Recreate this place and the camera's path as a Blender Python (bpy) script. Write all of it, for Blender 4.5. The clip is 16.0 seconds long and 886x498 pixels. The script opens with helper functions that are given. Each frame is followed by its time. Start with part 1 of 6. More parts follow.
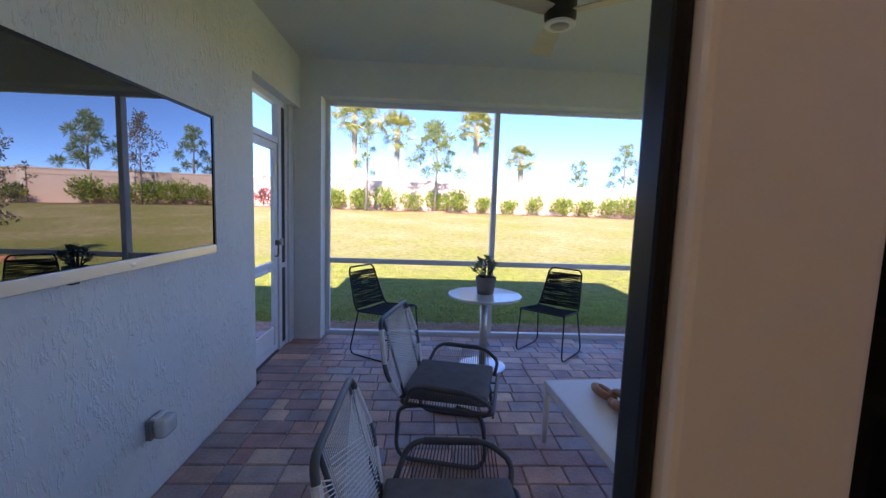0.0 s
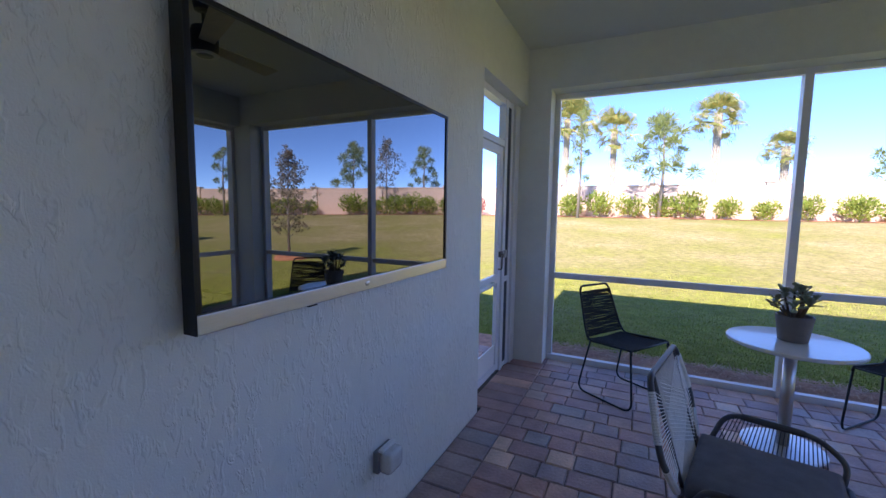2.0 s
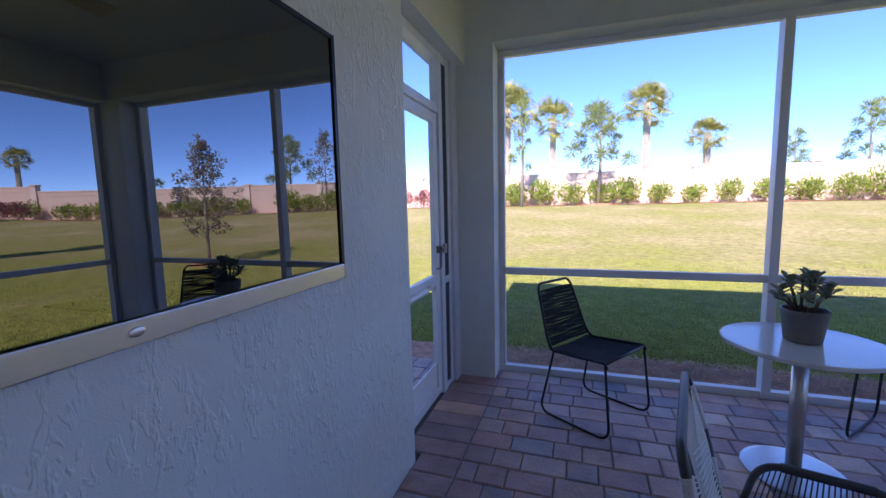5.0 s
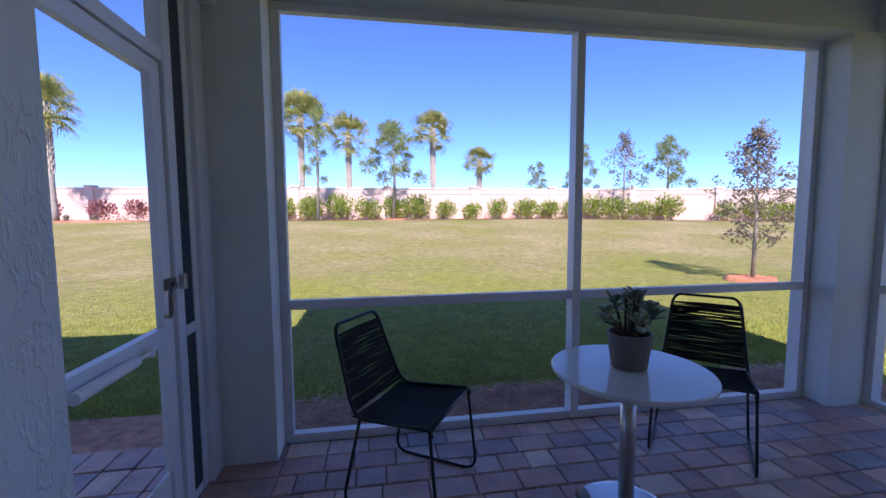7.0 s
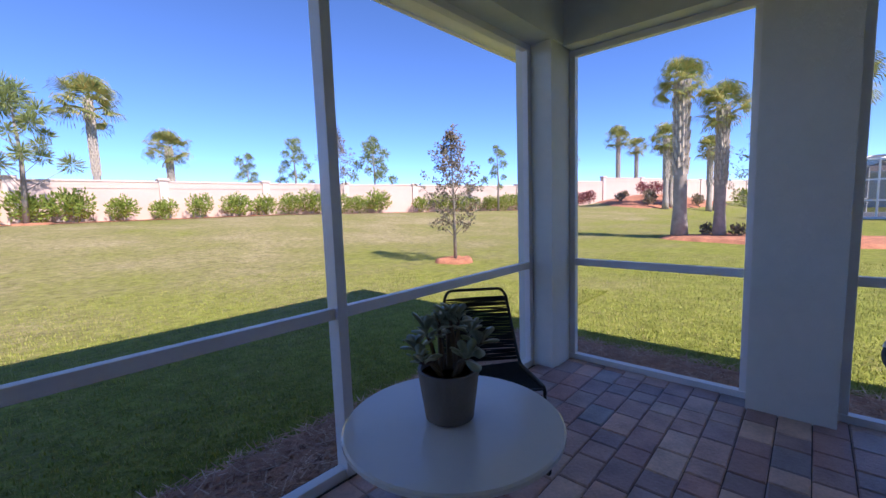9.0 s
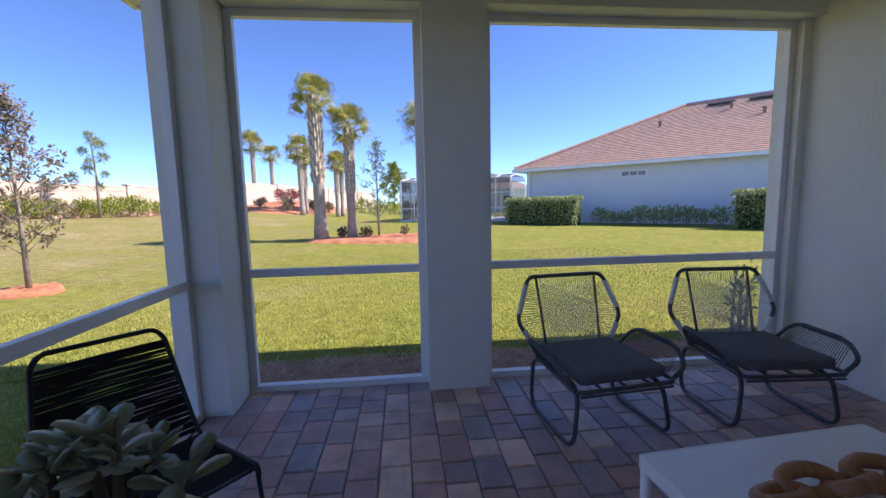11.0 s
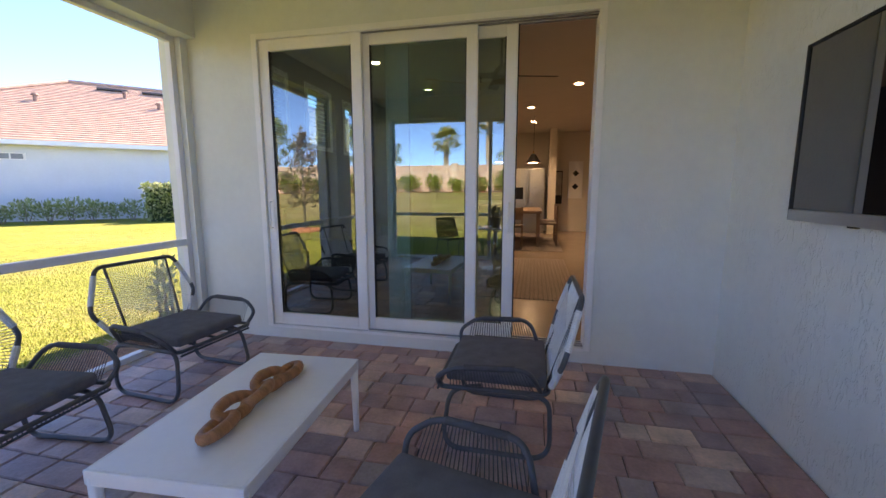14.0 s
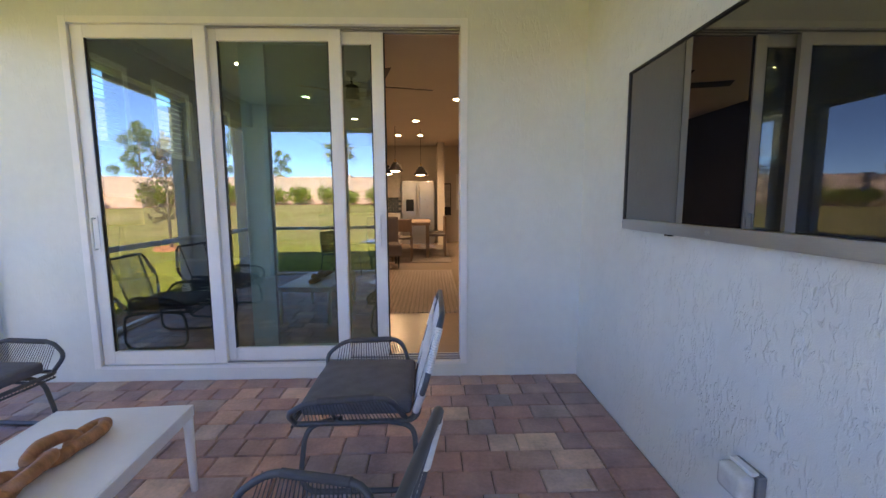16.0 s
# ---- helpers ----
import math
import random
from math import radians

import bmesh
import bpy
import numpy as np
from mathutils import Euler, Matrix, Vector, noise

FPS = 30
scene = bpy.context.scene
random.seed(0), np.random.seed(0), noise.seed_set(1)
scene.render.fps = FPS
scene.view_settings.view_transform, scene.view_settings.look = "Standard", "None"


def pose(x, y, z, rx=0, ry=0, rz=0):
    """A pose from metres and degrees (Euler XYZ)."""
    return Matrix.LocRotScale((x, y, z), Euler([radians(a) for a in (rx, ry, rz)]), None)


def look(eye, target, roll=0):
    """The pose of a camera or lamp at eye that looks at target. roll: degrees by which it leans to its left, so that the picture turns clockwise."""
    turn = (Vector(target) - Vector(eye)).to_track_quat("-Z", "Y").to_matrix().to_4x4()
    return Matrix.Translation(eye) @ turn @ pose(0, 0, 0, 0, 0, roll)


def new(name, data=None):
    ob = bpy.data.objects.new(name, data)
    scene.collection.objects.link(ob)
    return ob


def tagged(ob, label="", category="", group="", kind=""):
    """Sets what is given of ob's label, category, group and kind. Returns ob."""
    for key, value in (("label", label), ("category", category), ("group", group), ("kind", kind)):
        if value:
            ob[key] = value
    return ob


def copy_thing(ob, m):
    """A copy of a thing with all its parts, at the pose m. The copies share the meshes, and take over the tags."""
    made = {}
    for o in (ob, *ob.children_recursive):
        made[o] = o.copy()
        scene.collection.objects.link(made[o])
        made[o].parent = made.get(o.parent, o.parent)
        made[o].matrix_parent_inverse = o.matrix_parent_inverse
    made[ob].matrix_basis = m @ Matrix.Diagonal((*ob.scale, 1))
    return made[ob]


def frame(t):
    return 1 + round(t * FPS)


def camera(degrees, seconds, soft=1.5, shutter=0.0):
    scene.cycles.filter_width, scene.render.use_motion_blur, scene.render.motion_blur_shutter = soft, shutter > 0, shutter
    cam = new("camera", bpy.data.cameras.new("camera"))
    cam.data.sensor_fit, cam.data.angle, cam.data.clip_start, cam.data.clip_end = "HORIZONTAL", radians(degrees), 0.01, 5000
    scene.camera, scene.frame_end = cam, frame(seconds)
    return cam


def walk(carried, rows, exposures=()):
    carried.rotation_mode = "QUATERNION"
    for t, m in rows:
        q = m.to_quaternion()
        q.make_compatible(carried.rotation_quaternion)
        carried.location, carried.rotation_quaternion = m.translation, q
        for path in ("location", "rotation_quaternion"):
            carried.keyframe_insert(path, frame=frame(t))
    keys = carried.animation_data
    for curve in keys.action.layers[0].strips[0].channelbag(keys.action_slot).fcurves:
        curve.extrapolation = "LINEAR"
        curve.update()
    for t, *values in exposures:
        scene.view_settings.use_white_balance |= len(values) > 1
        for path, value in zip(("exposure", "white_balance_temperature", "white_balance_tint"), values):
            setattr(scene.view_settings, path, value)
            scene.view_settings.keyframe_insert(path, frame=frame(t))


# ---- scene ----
cam = camera(95.0, 16.0)
PATH = [
    (0, (1.322, -0.305, 1.468), (1.414, 1.682, 1.268), 1.9),
    (0.5, (1.213, -0.092, 1.472), (1.027, 1.891, 1.287), 1.5),
    (1, (1.126, 0.051, 1.486), (0.661, 1.988, 1.312), 1.4),
    (1.5, (1.057, 0.136, 1.489), (0.376, 2.007, 1.308), 1.3),
    (2, (1.016, 0.212, 1.467), (0.143, 2.002, 1.278), 0.8),
    (2.5, (0.995, 0.322, 1.434), (-0.024, 2.031, 1.229), 0.4),
    (3, (1.002, 0.489, 1.392), (-0.15, 2.108, 1.164), -0.1),
    (3.2, (1.003, 0.547, 1.382), (-0.179, 2.145, 1.154), -0.3),
    (5.3, (0.831, 1.05, 1.405), (0.328, 2.973, 1.2), -1.0),
    (5.5, (0.83, 1.112, 1.396), (0.412, 3.057, 1.209), -0.7),
    (6, (0.826, 1.343, 1.398), (0.62, 3.327, 1.26), -0.4),
    (6.5, (0.82, 1.54, 1.394), (0.816, 3.535, 1.247), 0.0),
    (7, (0.787, 1.762, 1.373), (1.108, 3.729, 1.211), -0.3),
    (7.5, (0.773, 1.962, 1.386), (1.42, 3.848, 1.2), -1.1),
    (8, (0.82, 2.163, 1.357), (1.78, 3.91, 1.18), -1.8),
    (8.2, (0.865, 2.235, 1.365), (1.915, 3.925, 1.175), -2.2),
    (10.3, (1.19, 2.985, 1.322), (3.14, 3.378, 1.128), -0.9),
    (10.5, (1.244, 3.0, 1.325), (3.22, 3.238, 1.117), -1.1),
    (11, (1.402, 2.992, 1.3), (3.38, 2.797, 1.075), -1.2),
    (11.5, (1.484, 2.982, 1.3), (3.374, 2.374, 1.06), -1.4),
    (12, (1.49, 2.969, 1.285), (3.178, 1.929, 1.02), -1.2),
    (12.5, (1.46, 2.993, 1.273), (2.886, 1.616, 1.0), -1.0),
    (13, (1.387, 3.035, 1.279), (2.473, 1.38, 0.991), -0.8),
    (13.5, (1.338, 3.074, 1.282), (2.092, 1.244, 0.993), -0.3),
    (14, (1.279, 3.094, 1.299), (1.711, 1.162, 1.012), -0.0),
    (14.5, (1.232, 3.1, 1.304), (1.445, 1.131, 1.025), 0.1),
    (15, (1.183, 3.093, 1.305), (1.182, 1.111, 1.037), 0.2),
    (15.5, (1.155, 3.055, 1.306), (1.084, 1.074, 1.04), -0.0),
    (16, (1.096, 2.941, 1.304), (1.04, 0.955, 1.073), -0.3),
]
EXPOSURES = [
    (0.0, 2.1, 6400, 23), (1.0, 2.05, 6350, 23), (2.0, 2.0, 6350, 24), (3.0, 1.95, 6350, 26), (5.5, 1.72, 5950, 29),
    (7.0, 1.25, 5900, 29), (8.0, 1.15, 6000, 26), (10.5, 1.15, 6450, 22), (11.0, 1.3, 6600, 22), (12.0, 1.58, 6700, 24),
    (12.5, 1.75, 6650, 24), (13.5, 2.2, 7400, 21), (14.5, 2.76, 8400, 21), (16.0, 3.05, 7800, 20),
]
walk(cam, [(t, look(eye, target, roll)) for t, eye, target, roll in PATH], EXPOSURES)

# ---------------- light ----------------
SUN_EL, SUN_AZ = 43.0, 3.0      # degrees; shadows fall along +y, a little towards +x
world = bpy.data.worlds.new("sky")
scene.world = world
world.use_nodes = True
wn = world.node_tree.nodes
wl = world.node_tree.links
sky = wn.new("ShaderNodeTexSky")
sky.sky_type = "NISHITA"
sky.sun_disc = False
sky.sun_elevation = radians(SUN_EL)
sky.sun_rotation = radians(180 + SUN_AZ)
sky.altitude = 200
sky.air_density, sky.dust_density, sky.ozone_density = 0.45, 0.0, 9.0
wn["Background"].inputs["Strength"].default_value = 0.15
wl.new(sky.outputs["Color"], wn["Background"].inputs["Color"])

sun_data = bpy.data.lights.new("sun", "SUN")
sun_data.energy, sun_data.angle, sun_data.color = 3.5, radians(0.55), (1.0, 0.93, 0.82)
sun = new("sun", sun_data)
sun_from = Vector((-math.sin(radians(SUN_AZ)) * math.cos(radians(SUN_EL)), -math.cos(radians(SUN_AZ)) * math.cos(radians(SUN_EL)), math.sin(radians(SUN_EL))))
sun.matrix_world = look(sun_from * 60, (0, 0, 0))

# ---------------- helpers ----------------
RNG = random.Random(7)


def mesh_from(name, bm):
    me = bpy.data.meshes.new(name)
    bm.to_mesh(me)
    bm.free()
    return me


def part(name, bm, material, parent=None, label="", smooth=False):
    """Link a bmesh as one mesh object, under a thing or a part."""
    me = mesh_from(name, bm)
    if smooth:
        me.shade_smooth()
    me.materials.append(material)
    ob = new(name, me)
    if parent:
        ob.parent = parent
    if label:
        ob["label"] = label
    return ob


def thing(name, label, category, group="", kind="", at=None):
    """An Empty at the base of a thing."""
    ob = tagged(new(name), label, category, group, kind)
    if at is not None:
        ob.matrix_basis = at
    return ob


def box(bm, x0, x1, y0, y1, z0, z1, bevel=0.0):
    r = bmesh.ops.create_cube(bm, size=1.0, matrix=Matrix.Translation(((x0 + x1) / 2, (y0 + y1) / 2, (z0 + z1) / 2)) @ Matrix.Diagonal((abs(x1 - x0), abs(y1 - y0), abs(z1 - z0), 1)))
    if bevel:
        es = list({e for v in r["verts"] for e in v.link_edges})
        bmesh.ops.bevel(bm, geom=es, offset=bevel, segments=2, affect="EDGES", profile=0.6)
    return bm


def boxed(*a, bevel=0.0):
    return box(bmesh.new(), *a, bevel=bevel)


def cyl(bm, c, r0, r1, h, seg=24, caps=True, m=None):
    mm = (m or Matrix.Identity(4)) @ Matrix.Translation((c[0], c[1], c[2] + h / 2))
    bmesh.ops.create_cone(bm, cap_ends=caps, segments=seg, radius1=r0, radius2=r1, depth=h, matrix=mm)
    return bm


def lathe(bm, profile, seg=32, at=(0, 0, 0)):
    rings = []
    for r, z in profile:
        rings.append([bm.verts.new((at[0] + r * math.cos(2 * math.pi * k / seg), at[1] + r * math.sin(2 * math.pi * k / seg), at[2] + z)) for k in range(seg)])
    for a, b in zip(rings, rings[1:]):
        for k in range(seg):
            bm.faces.new((a[k], a[(k + 1) % seg], b[(k + 1) % seg], b[k]))
    bm.faces.new(rings[0][::-1])
    bm.faces.new(rings[-1])
    return bm


def rounded(points, radius, n=5, closed=False):
    """A polyline with its corners rounded."""
    pts = [Vector(p) for p in points]
    out = []
    count = len(pts)
    for k in range(count):
        if not closed and k in (0, count - 1):
            out.append(pts[k])
            continue
        p, a, b = pts[k], pts[k - 1], pts[(k + 1) % count]
        da, db = (a - p), (b - p)
        r = min(radius, da.length * 0.45, db.length * 0.45)
        s, e = p + da.normalized() * r, p + db.normalized() * r
        for i in range(n + 1):
            t = i / n
            out.append(s * (1 - t) ** 2 + p * 2 * t * (1 - t) + e * t * t)
    return out


def tube(bm, points, r, seg=8, closed=False):
    """Sweep a round section along a polyline; r may be one radius or one a point."""
    pts = [Vector(p) for p in points]
    n = len(pts)
    rings = []
    prev = None
    for k in range(n):
        if closed:
            d = (pts[(k + 1) % n] - pts[k - 1]).normalized()
        else:
            d = (pts[min(k + 1, n - 1)] - pts[max(k - 1, 0)]).normalized()
        if prev is None:
            side = d.cross(Vector((0, 0, 1)))
            if side.length < 1e-3:
                side = d.cross(Vector((1, 0, 0)))
        else:
            side = prev - d * prev.dot(d)
        side.normalize()
        prev = side
        up = d.cross(side)
        rr = r[k] if isinstance(r, (list, tuple)) else r
        rings.append([bm.verts.new(pts[k] + (side * math.cos(2 * math.pi * i / seg) + up * math.sin(2 * math.pi * i / seg)) * rr) for i in range(seg)])
    last = n if closed else n - 1
    for k in range(last):
        a, b = rings[k], rings[(k + 1) % n]
        for i in range(seg):
            bm.faces.new((a[i], a[(i + 1) % seg], b[(i + 1) % seg], b[i]))
    if not closed:
        bm.faces.new(rings[0][::-1])
        bm.faces.new(rings[-1])
    return bm


def raw(name, verts, faces, material, parent=None, label="", smooth=False):
    me = bpy.data.meshes.new(name)
    me.from_pydata(verts, [], faces)
    me.update()
    if smooth:
        me.shade_smooth()
    me.materials.append(material)
    ob = new(name, me)
    if parent:
        ob.parent = parent
    if label:
        ob["label"] = label
    return ob


# ---------------- materials ----------------
def mat(name, color, rough=0.6, metal=0.0, var=0.12, scale=8.0, bump=0.0, bump_scale=60.0, stretch=(1, 1, 1), spec=0.5, dark=None, random_hue=None, coat=0.0):
    """A surface with colour variation at two scales and fine relief, in object-space metres."""
    m = bpy.data.materials.new(name)
    m.use_nodes = True
    nt = m.node_tree
    n, l = nt.nodes, nt.links
    b = n["Principled BSDF"]
    b.inputs["Roughness"].default_value = rough
    b.inputs["Metallic"].default_value = metal
    b.inputs["Specular IOR Level"].default_value = spec
    b.inputs["Coat Weight"].default_value = coat
    geo = n.new("ShaderNodeNewGeometry")
    mp = n.new("ShaderNodeMapping")
    mp.inputs["Scale"].default_value = stretch
    l.new(geo.outputs["Position"], mp.inputs["Vector"])
    n1 = n.new("ShaderNodeTexNoise")
    n1.inputs["Scale"].default_value = scale
    n1.inputs["Detail"].default_value = 6
    n2 = n.new("ShaderNodeTexNoise")
    n2.inputs["Scale"].default_value = scale * 9
    n2.inputs["Detail"].default_value = 3
    l.new(mp.outputs[0], n1.inputs["Vector"])
    l.new(mp.outputs[0], n2.inputs["Vector"])
    add = n.new("ShaderNodeMath")
    add.operation = "MULTIPLY_ADD"
    l.new(n2.outputs["Fac"], add.inputs[0])
    add.inputs[1].default_value = 0.45
    l.new(n1.outputs["Fac"], add.inputs[2])
    ramp = n.new("ShaderNodeMapRange")
    ramp.inputs["From Min"].default_value, ramp.inputs["From Max"].default_value = 0.45, 1.0
    l.new(add.outputs[0], ramp.inputs["Value"])
    mix = n.new("ShaderNodeMix")
    mix.data_type = "RGBA"
    l.new(ramp.outputs[0], mix.inputs["Factor"])
    lo = dark or tuple(c * (1 - var) for c in color)
    hi = tuple(min(1, c * (1 + var)) for c in color)
    mix.inputs["A"].default_value = (*lo, 1)
    mix.inputs["B"].default_value = (*hi, 1)
    l.new(mix.outputs["Result"], b.inputs["Base Color"])
    rr = n.new("ShaderNodeMapRange")
    rr.inputs["To Min"].default_value, rr.inputs["To Max"].default_value = max(0.0, rough - 0.06), min(1.0, rough + 0.06)
    l.new(n2.outputs["Fac"], rr.inputs["Value"])
    l.new(rr.outputs[0], b.inputs["Roughness"])
    if bump:
        n3 = n.new("ShaderNodeTexNoise")
        n3.inputs["Scale"].default_value = bump_scale
        n3.inputs["Detail"].default_value = 4
        l.new(mp.outputs[0], n3.inputs["Vector"])
        bp = n.new("ShaderNodeBump")
        bp.inputs["Strength"].default_value = bump
        bp.inputs["Distance"].default_value = 0.01
        l.new(n3.outputs["Fac"], bp.inputs["Height"])
        l.new(bp.outputs[0], b.inputs["Normal"])
    return m


def stucco(name, color, strength=0.5, drag=0.35, scale=26.0, patch=5.0):
    """Skip-trowelled stucco: flat plateaus with broken edges dragged downwards, in patches, over a sandy grain."""
    m = mat(name, color, rough=0.85, var=0.06, scale=1.6, spec=0.25)
    n, l = m.node_tree.nodes, m.node_tree.links
    geo = n.new("ShaderNodeNewGeometry")
    mp = n.new("ShaderNodeMapping")
    mp.inputs["Scale"].default_value = (1, 1, drag)
    l.new(geo.outputs["Position"], mp.inputs["Vector"])

    def field(size, detail, vector, distortion=0.0):
        t = n.new("ShaderNodeTexNoise")
        t.inputs["Scale"].default_value = size
        t.inputs["Detail"].default_value = detail
        t.inputs["Distortion"].default_value = distortion
        l.new(vector, t.inputs["Vector"])
        return t.outputs["Fac"]

    def span(value, lo, hi):
        t = n.new("ShaderNodeMapRange")
        t.interpolation_type = "SMOOTHSTEP"
        t.inputs["From Min"].default_value, t.inputs["From Max"].default_value = lo, hi
        l.new(value, t.inputs["Value"])
        return t.outputs[0]

    def combine(op, x, y, k=None):
        t = n.new("ShaderNodeMath")
        t.operation = op
        l.new(x, t.inputs[0])
        if k is None:
            l.new(y, t.inputs[1])
        else:
            t.inputs[1].default_value = k
            l.new(y, t.inputs[2])
        return t.outputs[0]

    pos = geo.outputs["Position"]
    plateau = span(field(scale, 2.5, mp.outputs[0], 0.9), 0.48, 0.60)
    broken = span(field(scale * 2.1, 2.0, mp.outputs[0], 0.5), 0.40, 0.52)
    patches = span(field(patch, 2.0, pos), 0.36, 0.62)
    relief = combine("MULTIPLY", combine("MULTIPLY", plateau, broken), patches)
    relief = combine("MULTIPLY_ADD", field(190, 2.0, pos), relief, 0.14)
    relief = combine("MULTIPLY_ADD", field(9, 2.0, pos), relief, 0.5)
    bp = n.new("ShaderNodeBump")
    bp.inputs["Strength"].default_value = strength
    bp.inputs["Distance"].default_value = 0.014
    l.new(relief, bp.inputs["Height"])
    l.new(bp.outputs[0], n["Principled BSDF"].inputs["Normal"])
    return m


def glass_pane(name, tint, amount):
    """Tinted window glass: clear with a mirror-like sheen."""
    m = bpy.data.materials.new(name)
    m.use_nodes = True
    n, l = m.node_tree.nodes, m.node_tree.links
    n.remove(n["Principled BSDF"])
    tr = n.new("ShaderNodeBsdfTransparent")
    tr.inputs["Color"].default_value = (*tint, 1)
    gl = n.new("ShaderNodeBsdfGlossy")
    gl.inputs["Roughness"].default_value = 0.0
    fr = n.new("ShaderNodeFresnel")
    fr.inputs["IOR"].default_value = 1.5
    mr = n.new("ShaderNodeMapRange")
    mr.inputs["From Min"].default_value, mr.inputs["From Max"].default_value = 0.04, 1.0
    mr.inputs["To Min"].default_value, mr.inputs["To Max"].default_value = amount, 1.0
    l.new(fr.outputs[0], mr.inputs["Value"])
    mx = n.new("ShaderNodeMixShader")
    l.new(mr.outputs[0], mx.inputs[0])
    l.new(tr.outputs[0], mx.inputs[1])
    l.new(gl.outputs[0], mx.inputs[2])
    l.new(mx.outputs[0], n["Material Output"].inputs["Surface"])
    return m


def emitter(name, color, strength):
    m = bpy.data.materials.new(name)
    m.use_nodes = True
    b = m.node_tree.nodes["Principled BSDF"]
    b.inputs["Base Color"].default_value = (*color, 1)
    b.inputs["Emission Color"].default_value = (*color, 1)
    b.inputs["Emission Strength"].default_value = strength
    return m


def piece_mat(name, colors, rough, by_island, bump=0.35):
    """Concrete pieces that each take a colour of their own."""
    m = mat(name, (0.3, 0.3, 0.3), rough=rough, bump=bump, bump_scale=55, scale=6)
    n, l = m.node_tree.nodes, m.node_tree.links
    if by_island:
        src = n.new("ShaderNodeNewGeometry").outputs["Random Per Island"]
    else:
        src = n.new("ShaderNodeObjectInfo").outputs["Random"]
    cr = n.new("ShaderNodeValToRGB")
    els = cr.color_ramp.elements
    els[0].color = (*colors[0], 1)
    els[1].color = (*colors[-1], 1)
    for k, c in enumerate(colors[1:-1], 1):
        els.new(k / (len(colors) - 1)).color = (*c, 1)
    l.new(src, cr.inputs[0])
    mix = [x for x in n if x.bl_idname == "ShaderNodeMix"][0]
    dim = n.new("ShaderNodeMix")
    dim.data_type, dim.blend_type = "RGBA", "MULTIPLY"
    dim.inputs["Factor"].default_value = 1.0
    mix.inputs["A"].default_value = (0.68, 0.66, 0.66, 1)
    mix.inputs["B"].default_value = (1.25, 1.22, 1.2, 1)
    l.new(cr.outputs[0], dim.inputs["A"])
    l.new(mix.outputs["Result"], dim.inputs["B"])
    l.new(dim.outputs["Result"], n["Principled BSDF"].inputs["Base Color"])
    return m


WALL = (0.75, 0.765, 0.72)
M_TVWALL = stucco("grey_stucco_trowelled", WALL, 0.43, 0.42, 30.0)
M_WALL = stucco("grey_stucco", WALL, 0.16, 0.35, 34.0)
M_CEIL = mat("grey_ceiling_paint", (0.66, 0.675, 0.63), 0.8, var=0.04, scale=2, bump=0.12, bump_scale=140)
M_ALU = mat("white_aluminium", (0.80, 0.80, 0.81), 0.35, var=0.05, scale=5, bump=0.03)
M_ALU_WARM = mat("white_vinyl", (0.86, 0.85, 0.82), 0.4, var=0.04, scale=4)
M_BLACK = mat("black_gloss_plastic", (0.007, 0.007, 0.008), 0.35, var=0.2, spec=0.3)
M_SCREEN = mat("tv_glass", (0.006, 0.007, 0.009), 0.02, var=0.1, spec=1.0)
M_SCREEN.node_tree.nodes["Principled BSDF"].inputs["IOR"].default_value = 1.85
for link in list(M_SCREEN.node_tree.nodes["Principled BSDF"].inputs["Roughness"].links):
    M_SCREEN.node_tree.links.remove(link)
M_SCREEN.node_tree.nodes["Principled BSDF"].inputs["Roughness"].default_value = 0.0
M_STEEL = mat("brushed_steel", (0.56, 0.55, 0.54), 0.33, metal=1.0, var=0.06, scale=30, stretch=(1, 1, 20), bump=0.04)
M_CHROME = mat("satin_metal", (0.6, 0.6, 0.6), 0.3, metal=1.0, var=0.05)
M_MULCH_BASE = mat("mulch_soil", (0.48, 0.26, 0.18), 0.95, var=0.45, scale=12, bump=0.8, bump_scale=40)
M_RED_MULCH = mat("red_bark_mulch", (0.46, 0.19, 0.10), 0.95, var=0.5, scale=3, bump=0.8, bump_scale=30)
M_JOINT = mat("joint_sand", (0.10, 0.085, 0.075), 0.95, var=0.3, scale=40, bump=0.4, bump_scale=200)
M_GLASS = glass_pane("slider_glass", (0.52, 0.67, 0.61), 0.20)
M_TRACK = mat("track_bronze", (0.30, 0.30, 0.30), 0.4, metal=0.6)
PAVER_COLORS = [(0.301, 0.247, 0.260), (0.534, 0.305, 0.260), (0.395, 0.270, 0.260), (0.673, 0.427, 0.338), (0.338, 0.315, 0.338), (0.581, 0.338, 0.270), (0.812, 0.585, 0.450), (0.440, 0.349, 0.349), (0.487, 0.283, 0.247), (0.348, 0.283, 0.293)]
M_PAVER = piece_mat("concrete_paver", PAVER_COLORS, 0.46, False, 0.42)
M_PAVER_I = piece_mat("concrete_paver_joined", PAVER_COLORS, 0.46, True, 0.42)

# ---------------- setting ----------------
W_IN, D_IN = 4.11, 4.07          # inner faces of the columns
X_OUT, Y_OUT = 4.42, 4.40        # outer faces
ZB, ZF, ZC = 2.562, 2.582, 2.95   # undersides of the side and front beams, ceiling
SX0, SX1, SZ0, SZ1 = 0.838, 3.572, 0.095, 2.55   # sliding door opening


def structure(name, bm, material, label, category):
    return tagged(part(name, bm, material), label, category, kind="structure")


